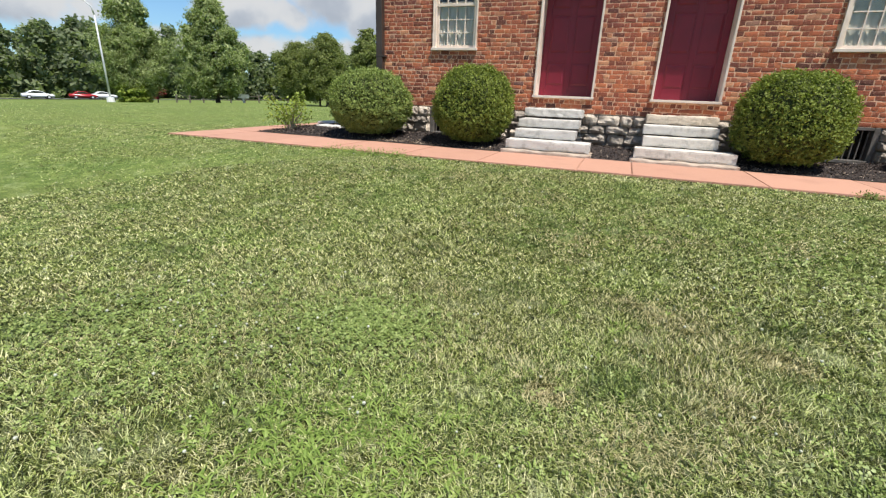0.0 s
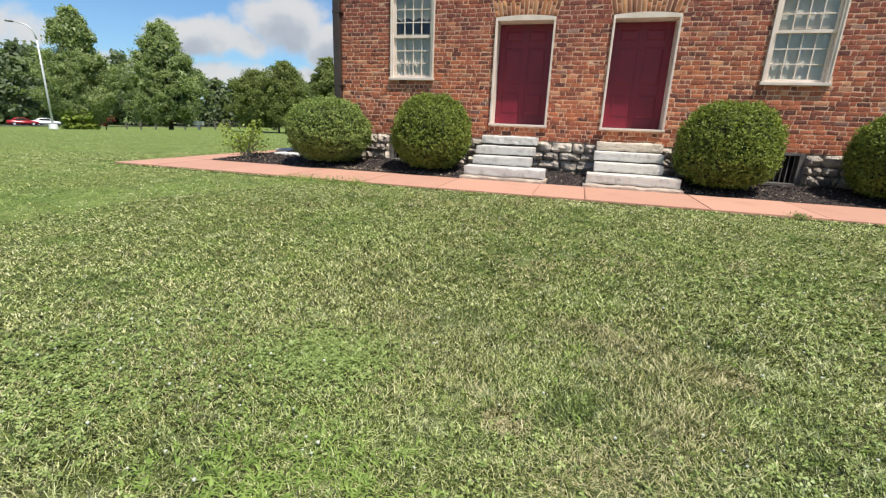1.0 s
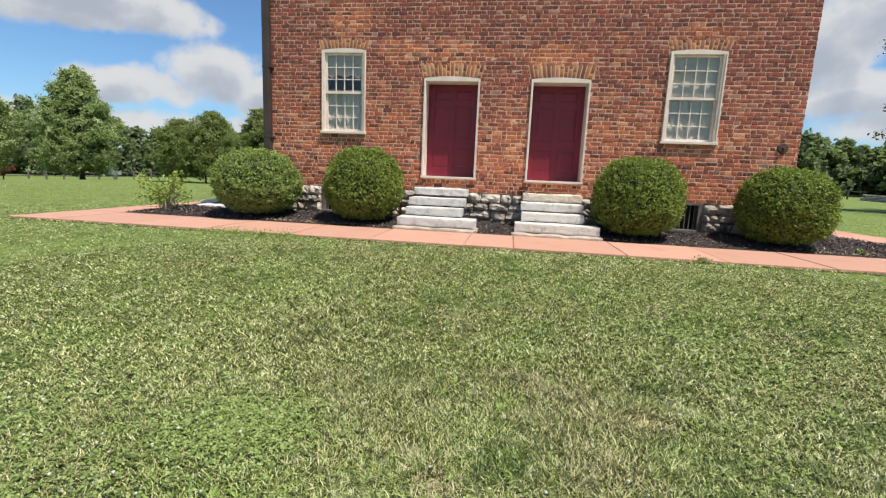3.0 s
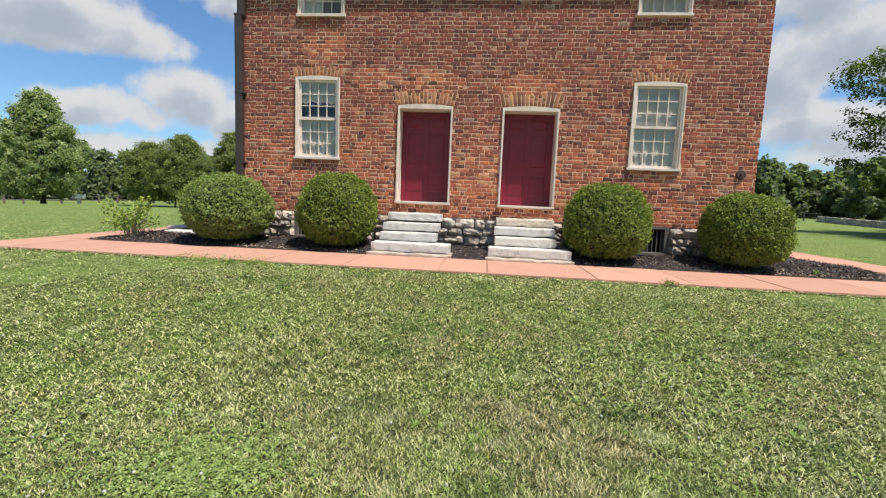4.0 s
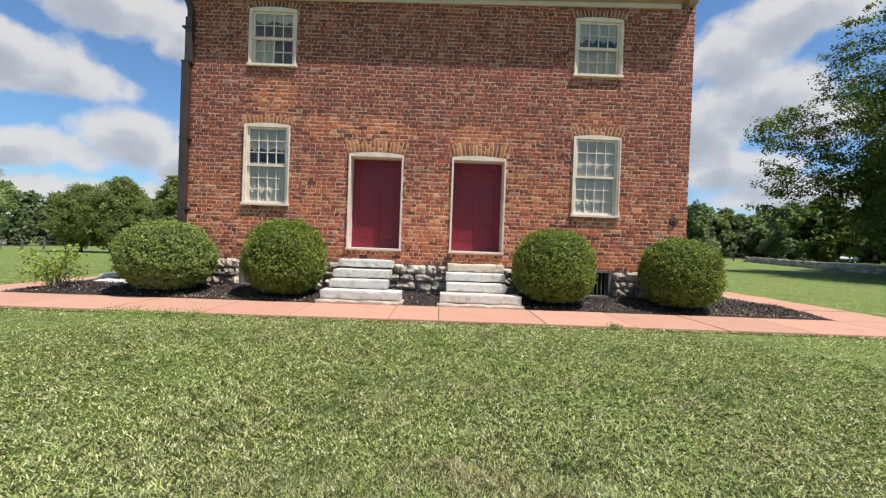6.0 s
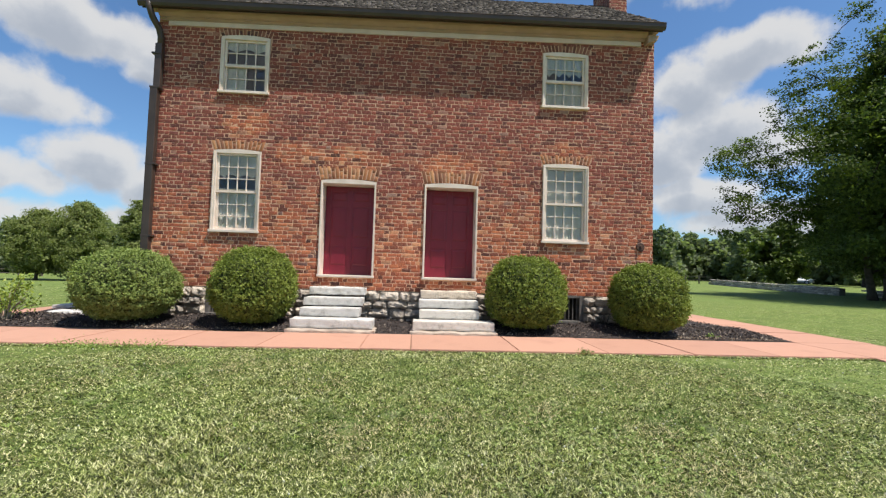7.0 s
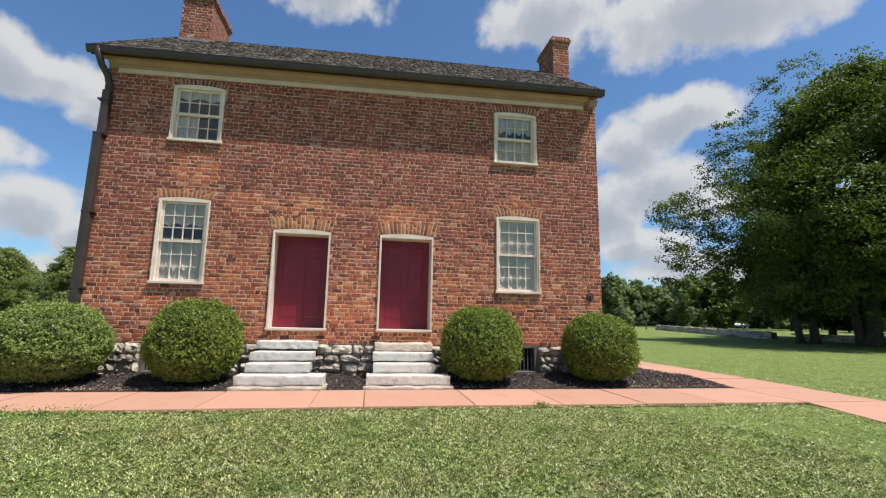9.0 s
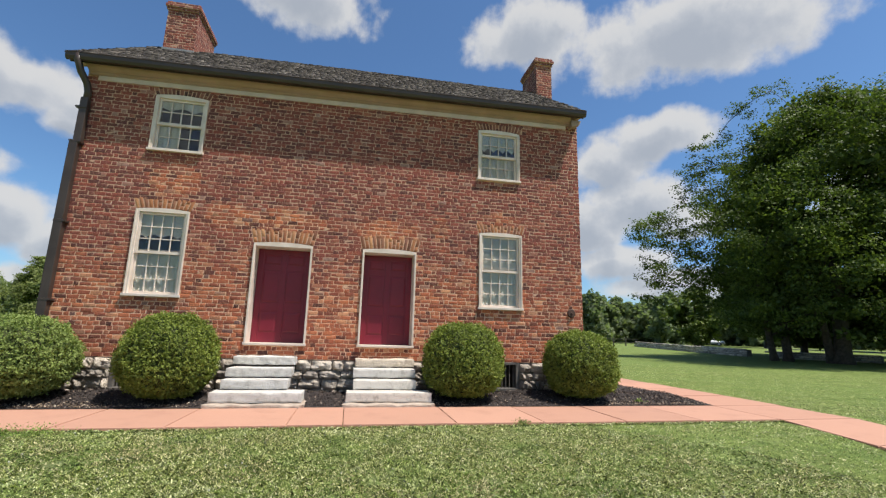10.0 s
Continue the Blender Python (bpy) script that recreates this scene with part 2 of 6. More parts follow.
def ground_material():
    def build(k, where):
        fine = k.noise(where, 55, 6, 0.75)
        mid = k.noise(where, 7, 6, 0.7)
        r = k.math("ADD", k.math("MULTIPLY", fine, 0.75), k.math("MULTIPLY", mid, 0.35), clamp=True)
        c = k.mix(0.35, grass_colours(k, where, k.sstep(r, 0.3, 0.85), 0.22), (0.115, 0.175, 0.045))
        # Brown thatch with the shade between blades painted in, near the camera only.
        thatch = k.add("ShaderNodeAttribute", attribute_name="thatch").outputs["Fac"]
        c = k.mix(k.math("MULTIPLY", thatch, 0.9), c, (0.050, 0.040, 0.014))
        dry = k.add("ShaderNodeAttribute", attribute_name="dry").outputs["Fac"]
        c = k.mix(k.sstep(dry, 0.78, 0.98), c, k.ramp(fine, [(0.3, (0.42, 0.32, 0.18)), (0.7, (0.76, 0.63, 0.42))]))
        wide = k.noise(where, 0.12, 4)
        c = k.mix(k.math("MULTIPLY", k.sstep(wide, 0.35, 0.65), 0.40), c, (0.135, 0.195, 0.050))
        streak = k.noise(k.vec("MULTIPLY", where, (0.5, 1.4, 1.0)), 1.1, 6, 0.7)
        c = k.mix(k.math("MULTIPLY", k.sstep(streak, 0.42, 0.72), 0.34), c, (0.065, 0.095, 0.024))
        return c, (k.noise(where, 40, 6, 0.8), 0.02)

    return material("lawn", build, 0.9, 0, 0.15)


def leaf_material(name, dark, mid, light, rough=0.5, through=0.25, size=0.8, own=0.75):
    m = bpy.data.materials.new(name)
    m.use_nodes = True
    k = Nodes(m.node_tree)
    b = m.node_tree.nodes["Principled BSDF"]
    b.inputs["Roughness"].default_value = rough
    b.inputs["Specular IOR Level"].default_value = 0.22
    geo = k.add("ShaderNodeNewGeometry")
    r = geo.outputs["Random Per Island"]
    big = k.noise(geo.outputs["Position"], size, 3)
    v = k.math("ADD", k.math("MULTIPLY", r, own), k.math("MULTIPLY", k.math("SUBTRACT", big, 0.38), 1.65 - own), clamp=True)
    c = k.ramp(v, [(0, dark), (0.5, mid), (1, light)])
    k.link(c, b.inputs["Base Color"])
    t = k.add("ShaderNodeBsdfTranslucent")
    k.link(k.mix(1.0, c, (1.0, 1.15, 0.55), "MULTIPLY"), t.inputs[0])
    s = k.add("ShaderNodeMixShader")
    s.inputs[0].default_value = through
    k.link(b.outputs[0], s.inputs[1])
    k.link(t.outputs[0], s.inputs[2])
    k.link(s.outputs[0], m.node_tree.nodes["Material Output"].inputs[0])
    return m


def glass_material():
    m = bpy.data.materials.new("window_glass")
    m.use_nodes = True
    k = Nodes(m.node_tree)
    clear, gloss = k.add("ShaderNodeBsdfTransparent"), k.add("ShaderNodeBsdfGlossy")
    clear.inputs[0].default_value = (0.98, 0.985, 0.98, 1)
    gloss.inputs["Roughness"].default_value = 0.02
    wave = k.add("ShaderNodeBump")
    wave.inputs["Distance"].default_value = 0.002
    k.link(k.noise(k.add("ShaderNodeNewGeometry").outputs["Position"], 5.0, 2), wave.inputs["Height"])
    k.link(wave.outputs[0], gloss.inputs["Normal"])
    f = k.add("ShaderNodeFresnel")
    f.inputs[0].default_value = 1.45
    s = k.add("ShaderNodeMixShader")
    k.link(k.math("MULTIPLY", f.outputs[0], 1.1, clamp=True), s.inputs[0])
    k.link(clear.outputs[0], s.inputs[1])
    k.link(gloss.outputs[0], s.inputs[2])
    k.link(s.outputs[0], m.node_tree.nodes["Material Output"].inputs[0])
    return m


def pieces_material(name, stops, rough, grain, bump, stain=(0.2, 0.18, 0.15), amount=0.4, pieces=True, scale=6.0):
    def build(k, where):
        c = k.ramp(random_of(k, pieces), stops)
        c = k.mix(k.math("MULTIPLY", k.sstep(k.noise(where, scale, 6, 0.65), 0.48, 0.72), amount), c, stain)
        g = k.noise(where, grain, 6, 0.7)
        c = k.mix(k.math("MULTIPLY", k.sstep(g, 0.5, 0.8), 0.3), c, stain)
        return c, (g, bump)

    return material(name, build, rough, 0, 0.25)


BRICK, BRICK_STUFF = brick_material("brick", True), brick_material("brick_joined", False)
MORTAR, ARCH = mortar_material(), arch_material()
STONE = pieces_material("rubble_limestone", [(0, (0.30, 0.26, 0.22)), (0.5, (0.47, 0.405, 0.335)), (1, (0.68, 0.585, 0.48))], 0.9, 38, 0.03, (0.15, 0.135, 0.125), 0.8, True, 8.0)
STONE_JOINT = plain("grey_stone_mortar", (0.34, 0.30, 0.265), (0.13, 0.115, 0.10), 9, 0.95, 0.015)
STEP_TAN = pieces_material("tan_rough_step", [(0, (0.60, 0.50, 0.40)), (1, (0.68, 0.575, 0.46))], 0.9, 30, 0.035, (0.34, 0.27, 0.20), 0.6, True, 14.0)
STEP = pieces_material("step_limestone", [(0, (0.53, 0.505, 0.475)), (0.6, (0.61, 0.58, 0.535)), (1, (0.65, 0.59, 0.51))], 0.85, 45, 0.012, (0.27, 0.245, 0.215), 0.6, True, 9.0)
SLAB = pieces_material("salmon_concrete", [(0, (0.425, 0.232, 0.162)), (1, (0.480, 0.265, 0.185))], 0.85, 120, 0.002, (0.36, 0.19, 0.135), 0.5, True, 1.9)
TREAD_SHADE = plain("tread_shade_dark", (0.17, 0.14, 0.12), (0.10, 0.085, 0.075), 9, 0.95, 0.01)
FOOTING = plain("rough_concrete", (0.48, 0.385, 0.305), (0.34, 0.275, 0.22), 7.0, 0.95, 0.01)
MULCH = pieces_material("mulch_chip", [(0, (0.022, 0.017, 0.016)), (0.5, (0.055, 0.042, 0.038)), (0.85, (0.11, 0.082, 0.068)), (0.94, (0.26, 0.20, 0.15)), (1, (0.46, 0.38, 0.30))], 0.9, 90, 0.004, (0.02, 0.016, 0.015), 0.4, False)
SOIL = plain("mulch_soil", (0.028, 0.022, 0.021), (0.055, 0.043, 0.038), 14, 0.95, 0.02)
CREAM = plain("cream_paint", (0.74, 0.63, 0.545), (0.64, 0.535, 0.445), 5, 0.5, 0.001)
OCHRE = plain("ochre_paint", (0.375, 0.26, 0.19), (0.315, 0.218, 0.16), 3, 0.55, 0.001)
BAND = plain("pale_frieze_paint", (0.66, 0.53, 0.46), (0.57, 0.455, 0.395), 3, 0.55, 0.001)
RED = plain("oxblood_paint", (0.190, 0.010, 0.026), (0.155, 0.008, 0.022), 2.5, 0.42, 0.0008, spec=0.45)
GUTTER = plain("brown_metal", (0.040, 0.027, 0.022), (0.058, 0.040, 0.032), 3, 0.45, 0.0006, 0.0, 0.5)
BOARD = plain("weathered_grey_board", (0.16, 0.145, 0.13), (0.10, 0.09, 0.082), 9, 0.85, 0.004)
RUST = plain("rusted_iron", (0.075, 0.042, 0.034), (0.11, 0.06, 0.045), 20, 0.8, 0.002, 0.1)
CELLAR_DARK = plain("iron", (0.028, 0.026, 0.026), (0.05, 0.04, 0.035), 20, 0.6, 0.002, 0.3)
SHAKE = pieces_material("wood_shake", [(0, (0.026, 0.021, 0.020)), (0.5, (0.068, 0.057, 0.051)), (0.85, (0.130, 0.110, 0.098)), (1, (0.25, 0.215, 0.19))], 0.9, 40, 0.002, (0.05, 0.045, 0.035), 0.5)
SHAKE_STUFF = pieces_material("wood_shake_joined", [(0, (0.026, 0.021, 0.020)), (0.5, (0.068, 0.057, 0.051)), (0.85, (0.130, 0.110, 0.098)), (1, (0.25, 0.215, 0.19))], 0.9, 40, 0.002, (0.05, 0.045, 0.035), 0.5, False)
FLASHING = plain("lead_flashing", (0.22, 0.22, 0.225), (0.30, 0.29, 0.28), 4, 0.6, 0.002, 0.3)
PLASTER = plain("room_plaster", (0.42, 0.40, 0.37), (0.36, 0.34, 0.31), 2, 0.9, 0.001)
LINEN = plain("white_linen", (0.92, 0.87, 0.79), (0.85, 0.80, 0.72), 9, 0.9, 0.001)
GLASS = glass_material()
BARK = plain("bark", (0.060, 0.047, 0.036), (0.11, 0.09, 0.07), 5, 0.95, 0.03, fine=25)
PALE_STEM = plain("pale_stem", (0.34, 0.29, 0.22), (0.22, 0.18, 0.13), 9, 0.9, 0.004)
# Dark green holding the shade inside the shrubs; also used on weed stems.
CORE = plain("dark_shade_green", (0.045, 0.058, 0.016), (0.070, 0.082, 0.026), 9, 0.95, 0.02)
BOX_A = leaf_material("boxwood_pale", (0.125, 0.165, 0.045), (0.26, 0.325, 0.092), (0.42, 0.49, 0.165), 0.6, 0.28, 5.0, 0.55)
BOX_B = leaf_material("boxwood_green", (0.105, 0.132, 0.028), (0.220, 0.268, 0.052), (0.37, 0.42, 0.105), 0.6, 0.28, 5.0, 0.55)
LEAF_POP = leaf_material("silver_green_leaf", (0.130, 0.165, 0.062), (0.29, 0.345, 0.145), (0.54, 0.58, 0.31), 0.5, 0.45)
LEAF_DARK = leaf_material("dark_leaf", (0.034, 0.049, 0.013), (0.122, 0.163, 0.036), (0.45, 0.51, 0.105), 0.6, 0.36, 0.42, 0.32)
LEAF_MID = leaf_material("mid_green_leaf", (0.100, 0.125, 0.040), (0.205, 0.240, 0.078), (0.33, 0.36, 0.13), 0.6, 0.42)
# Distance haze is put into this leaf colour: paler and bluer than nearby trees.
LEAF_HAZED = leaf_material("hazed_wood_leaf", (0.135, 0.166, 0.104), (0.230, 0.270, 0.148), (0.34, 0.378, 0.185), 0.7, 0.48, 0.16, 0.35)
LEAF_LIME = leaf_material("yellow_green_leaf", (0.12, 0.17, 0.022), (0.24, 0.31, 0.05), (0.38, 0.43, 0.09), 0.5, 0.25)
LEAF_RED = leaf_material("red_leaf", (0.09, 0.012, 0.014), (0.20, 0.028, 0.03), (0.30, 0.06, 0.05), 0.5, 0.25)
GRASS, LAWN = blade_material(), ground_material()
CLOVER = leaf_material("clover_leaf", (0.100, 0.142, 0.036), (0.22, 0.29, 0.078), (0.43, 0.49, 0.19), 0.45, 0.2)
WEED = leaf_material("weed_blade", (0.10, 0.16, 0.03), (0.21, 0.30, 0.065), (0.36, 0.44, 0.13), 0.5, 0.25)
LITTER = pieces_material("dry_leaf_litter", [(0, (0.20, 0.14, 0.09)), (0.5, (0.38, 0.29, 0.20)), (1, (0.56, 0.47, 0.36))], 0.9, 60, 0.002, (0.15, 0.11, 0.08), 0.4, False)
BLOSSOM = plain("clover_blossom", (0.52, 0.52, 0.43), (0.40, 0.42, 0.31), 60, 0.8, 0.001)
ASPHALT = plain("asphalt", (0.20, 0.20, 0.195), (0.16, 0.16, 0.158), 0.4, 0.9, 0.004)
GALV = plain("galvanised_steel", (0.60, 0.61, 0.62), (0.50, 0.51, 0.52), 2, 0.45, 0.0005, 0.2)
CAR_WHITE = plain("white_car_paint", (0.78, 0.79, 0.80), (0.74, 0.75, 0.76), 1, 0.25, 0.0, 0, 0.6)
CAR_RED = plain("red_car_paint", (0.35, 0.02, 0.025), (0.30, 0.018, 0.02), 1, 0.25, 0.0, 0, 0.6)
CAR_DARK = plain("dark_car_paint", (0.030, 0.034, 0.042), (0.024, 0.027, 0.034), 1, 0.25, 0.0, 0, 0.6)
CAR_GLASS = plain("car_glass", (0.02, 0.024, 0.028), (0.03, 0.034, 0.038), 1, 0.08, 0.0, 0, 0.7)
TYRE = plain("tyre_rubber", (0.018, 0.018, 0.018), (0.03, 0.03, 0.03), 12, 0.85, 0.001)
SIGN = plain("white_board", (0.78, 0.78, 0.76), (0.70, 0.70, 0.68), 6, 0.5, 0.0005)
RAIL = plain("fence_timber", (0.17, 0.145, 0.12), (0.11, 0.095, 0.08), 8, 0.9, 0.004)


# ---------------- building helpers ----------------
def part(name, bm, mat, parent=None, label="", smooth=False):
    me = bpy.data.meshes.new(name)
    bm.to_mesh(me)
    bm.free()
    return finish(name, me, mat, parent, label, smooth)


def finish(name, me, mat, parent=None, label="", smooth=False):
    me.materials.append(mat)
    if smooth:
        me.shade_smooth()
    ob = new(name, me)
    if parent is not None:
        ob.parent = parent
    if label:
        ob["label"] = label
    return ob


def mesh_np(name, verts, faces):
    """A mesh from arrays; all the faces have as many corners."""
    verts, faces = np.asarray(verts, np.float32), np.asarray(faces, np.int32)
    me = bpy.data.meshes.new(name)
    n, c = faces.shape
    me.vertices.add(len(verts))
    me.vertices.foreach_set("co", verts.ravel())
    me.loops.add(n * c)
    me.loops.foreach_set("vertex_index", faces.ravel())
    me.polygons.add(n)
    me.polygons.foreach_set("loop_start", np.arange(0, n * c, c, dtype=np.int32))
    me.update(calc_edges=True)
    return me


def box(bm, x0, x1, y0, y1, z0, z1, bevel=0.0, jitter=0.0, rng=None):
    made = bmesh.ops.create_cube(bm, size=1, matrix=Matrix.LocRotScale(((x0 + x1) / 2, (y0 + y1) / 2, (z0 + z1) / 2), None, (x1 - x0, y1 - y0, z1 - z0)))["verts"]
    if jitter:
        for v in made:
            v.co += Vector((rng.uniform(-1, 1), rng.uniform(-1, 1), rng.uniform(-1, 1))) * jitter
    if bevel:
        bmesh.ops.bevel(bm, geom=list({e for v in made for e in v.link_edges}), offset=bevel, segments=2, affect="EDGES", profile=0.6)
    return bm


def boxed(name, mat, parent, x0, x1, y0, y1, z0, z1, bevel=0.004, label=""):
    return part(name, box(bmesh.new(), x0, x1, y0, y1, z0, z1, bevel), mat, parent, label)


def tube(bm, points, radii, sides=8, cap=True):
    """A tapered tube along points."""
    rings = []
    for n, p in enumerate(points):
        ahead = (Vector(points[min(n + 1, len(points) - 1)]) - Vector(points[max(n - 1, 0)])).normalized()
        q = ahead.to_track_quat("Z", "Y")
        rings.append([bm.verts.new(Vector(p) + q @ Vector((math.cos(a), math.sin(a), 0)) * radii[n]) for a in [2 * math.pi * s / sides for s in range(sides)]])
    for a, b in zip(rings, rings[1:]):
        for s in range(sides):
            bm.faces.new((a[s], a[(s + 1) % sides], b[(s + 1) % sides], b[s]))
    if cap:
        bm.faces.new(rings[0][::-1])
        bm.faces.new(rings[-1])
    return bm


def prism(bm, outline, y0, y1):
    """An outline in x and z, drawn out from y0 to y1."""
    a = [bm.verts.new((x, y0, z)) for x, z in outline]
    b = [bm.verts.new((x, y1, z)) for x, z in outline]
    bm.faces.new(a)
    bm.faces.new(b[::-1])
    for n in range(len(a)):
        bm.faces.new((a[n - 1], b[n - 1], b[n], a[n])[::-1])
    bmesh.ops.recalc_face_normals(bm, faces=bm.faces[:])
    return bm


def thing(name, label, category, group="", kind="", at=(0, 0, 0)):
    ob = new(name)
    ob.location = at
    ob.empty_display_size = 0.2
    return tagged(ob, label, category, group, kind)


def leaves_np(name, centres, sizes, rng, normals=None, spread=1.0, aspect=0.55):
    """Many small folded leaves of four corners; normals: the way they mostly face."""
    n = len(centres)
    d = rng.normal(size=(n, 3)) * spread
    if normals is not None:
        d = d + normals
    d /= np.linalg.norm(d, axis=1, keepdims=True) + 1e-9
    u = np.cross(d, rng.normal(size=(n, 3)))
    u /= np.linalg.norm(u, axis=1, keepdims=True) + 1e-9
    v = np.cross(d, u)
    s = np.asarray(sizes)[:, None] * np.ones((n, 1))
    verts = np.stack([centres - u * s * 0.5, centres + v * s * aspect * 0.5 + d * s * 0.08, centres + u * s * 0.5, centres - v * s * aspect * 0.5 + d * s * 0.08], 1)
    return mesh_np(name, verts.reshape(-1, 3), np.arange(4 * n).reshape(n, 4))


def smooth01(x, lo, hi):
    t = np.clip((np.asarray(x, float) - lo) / (hi - lo), 0, 1)
    return t * t * (3 - 2 * t)


def ground_z(x, y):
    x, y = np.asarray(x, float), np.asarray(y, float)
    z = -0.035 - 0.39 * smooth01(-y, 2.9, 6.8) * np.exp(-((x / 26) ** 2))
    z = z - 0.92 * smooth01(-x, 36, 62) - 1.15 * smooth01(-x, 60, 112) + 0.5 * smooth01(np.hypot(x, y), 40, 76) * smooth01(x, 8, 30)
    z = z - 0.72 * smooth01(np.hypot(x + 0.2, y + 9.06), 22, 54) * smooth01(-x, 4, 16)
    z = z + 0.012 * np.sin(x * 1.7 + 0.6 * y) * np.sin(y * 1.3 - 0.4 * x) * smooth01(-y, 3.2, 5)
    return z


def gz(x, y):
    return float(ground_z(x, y))


def polar(azimuth, far):
    """A place on the ground by its bearing from the lawn in front of the house."""
    a = radians(azimuth)
    return -0.2 + far * math.sin(a), -9.06 + far * math.cos(a)


# ---------------- ground ----------------
def dryness(x, y):
    """How far the lawn is burnt to straw, 0 to 1."""
    d = np.zeros_like(x)
    for cx, cy, r, a in ((-0.53, -7.28, 0.085, 1.4), (-0.62, -7.20, 0.16, 0.6), (0.27, -7.06, 0.20, 0.4), (-0.77, -7.77, 0.25, 0.5), (0.66, -6.49, 0.12, 0.7), (-0.70, -5.14, 0.16, 0.7),
                         (0.17, -4.86, 0.20, 0.6), (-1.37, -6.33, 0.16, 0.8), (1.12, -4.90, 0.24, 0.6), (-3.0, -3.54, 0.28, 0.65), (-0.95, -4.29, 0.18, 0.6), (-2.2, -3.6, 0.35, 0.45),
                         (-0.1, -7.75, 0.22, 0.45), (1.9, -5.4, 0.5, 0.35), (0.02, -6.15, 0.26, 0.6), (-0.18, -7.47, 0.2, 0.6), (3.4, -4.1, 0.4, 0.4)):
        d = np.maximum(d, (a if a > 1 else 0.8 * a if cy > -6.2 else 0.7 * a) * np.exp(-((x - cx) ** 2 + ((y - cy) * 1.2) ** 2) / (2 * r * r)))
    wave = sum(np.sin(x * f * math.cos(k) + y * f * math.sin(k) + 3.1 * k) for f, k in ((2.3, 0.4), (3.7, 1.9), (5.3, 2.8), (8.9, 5.1), (13.0, 4.2)))
    return np.clip(d + 0.07 * wave + 0.135, 0, 1)


def add_dry(me):
    co = np.empty(len(me.vertices) * 3, np.float32)
    me.vertices.foreach_get("co", co)
    co = co.reshape(-1, 3).astype(float)
    me.attributes.new("dry", "FLOAT", "POINT").data.foreach_set("value", dryness(co[:, 0], co[:, 1]).astype(np.float32))


def spaced(n, reach, fine):
    t = np.linspace(-1, 1, n)
    return np.sign(t) * (np.abs(t) * fine + (reach - fine) * np.abs(t) ** 5)


def build_ground():
    xs, ys = spaced(321, 1500, 22), spaced(321, 1500, 22) - 4.0
    gx, gy = np.meshgrid(xs, ys, indexing="ij")
    v = np.stack([gx, gy, ground_z(gx, gy)], -1).reshape(-1, 3)
    n = np.arange(321 * 321).reshape(321, 321)
    f = np.stack([n[:-1, :-1], n[1:, :-1], n[1:, 1:], n[:-1, 1:]], -1).reshape(-1, 4)
    me = mesh_np("ground", v, f)
    add_dry(me)
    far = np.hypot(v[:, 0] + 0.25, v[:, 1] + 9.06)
    # Painted gap shade and thatch fade out with distance from the camera.
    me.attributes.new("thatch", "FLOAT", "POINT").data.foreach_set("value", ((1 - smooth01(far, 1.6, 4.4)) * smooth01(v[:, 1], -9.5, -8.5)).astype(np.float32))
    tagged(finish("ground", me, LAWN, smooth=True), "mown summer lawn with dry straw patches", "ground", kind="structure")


build_ground()

HX0, HX1, HY1 = -5.41, 4.82, 6.0       # the house's corners; its front is y = 0
STONE_TOP, EAVE_Z = 0.665, 6.10
RIDGE_Y, RIDGE_Z, ROOF_Y0, ROOF_Z0 = 3.0, 8.64, -0.31, 6.27
COURSE = 0.0762

# name, x0, x1, z0, z1 (to the crown of its arch), rise of the arch, height of the arch
OPENINGS = [
    ("door_1", -2.085, -0.98, 0.915, 2.895, 0.035, 0.27),
    ("door_2", -0.002, 1.097, 0.915, 2.895, 0.035, 0.27),
    ("window_1", -4.21, -3.285, 1.735, 3.405, 0.032, 0.21),
    ("window_2", 2.447, 3.415, 1.735, 3.405, 0.032, 0.21),
    ("window_3", -4.175, -3.215, 4.53, 5.735, 0.04, 0.19),
    ("window_4", 2.40, 3.375, 4.572, 5.785, 0.035, 0.19),
]
CELLARS = [("cellar_vent", -4.22, -3.3, 0.10, STONE_TOP), ("cellar_vent", 2.46, 3.34, 0.10, STONE_TOP)]


# ---------------- the house's shell ----------------
def shell_wall(name, x0, x1, z0, z1, y0, y1, holes, mat, label, parent=None):
    """A wall of solid thickness with holes through it."""
    xs = sorted({x0, x1, *[h for a, b, _, _ in holes for h in (a, b)]})
    zs = sorted({z0, z1, *[h for _, _, a, b in holes for h in (a, b)]})
    solid = lambda i, j: 0 <= i < len(xs) - 1 and 0 <= j < len(zs) - 1 and not any(
        a < (xs[i] + xs[i + 1]) / 2 < b and c < (zs[j] + zs[j + 1]) / 2 < d for a, b, c, d in holes)
    bm = bmesh.new()

    def face(*pts):
        bm.faces.new([bm.verts.new(p) for p in pts])

    for i in range(len(xs) - 1):
        for j in range(len(zs) - 1):
            if not solid(i, j):
                continue
            a, b, c, d = xs[i], xs[i + 1], zs[j], zs[j + 1]
            face((a, y0, c), (b, y0, c), (b, y0, d), (a, y0, d))
            face((a, y1, c), (a, y1, d), (b, y1, d), (b, y1, c))
            if not solid(i - 1, j):
                face((a, y0, c), (a, y0, d), (a, y1, d), (a, y1, c))
            if not solid(i + 1, j):
                face((b, y0, c), (b, y1, c), (b, y1, d), (b, y0, d))
            if not solid(i, j - 1):
                face((a, y0, c), (a, y1, c), (b, y1, c), (b, y0, c))
            if not solid(i, j + 1):
                face((a, y0, d), (b, y0, d), (b, y1, d), (a, y1, d))
    bmesh.ops.remove_doubles(bm, verts=bm.verts[:], dist=1e-4)
    return tagged(part(name, bm, mat, parent), label, "wall", kind="structure")


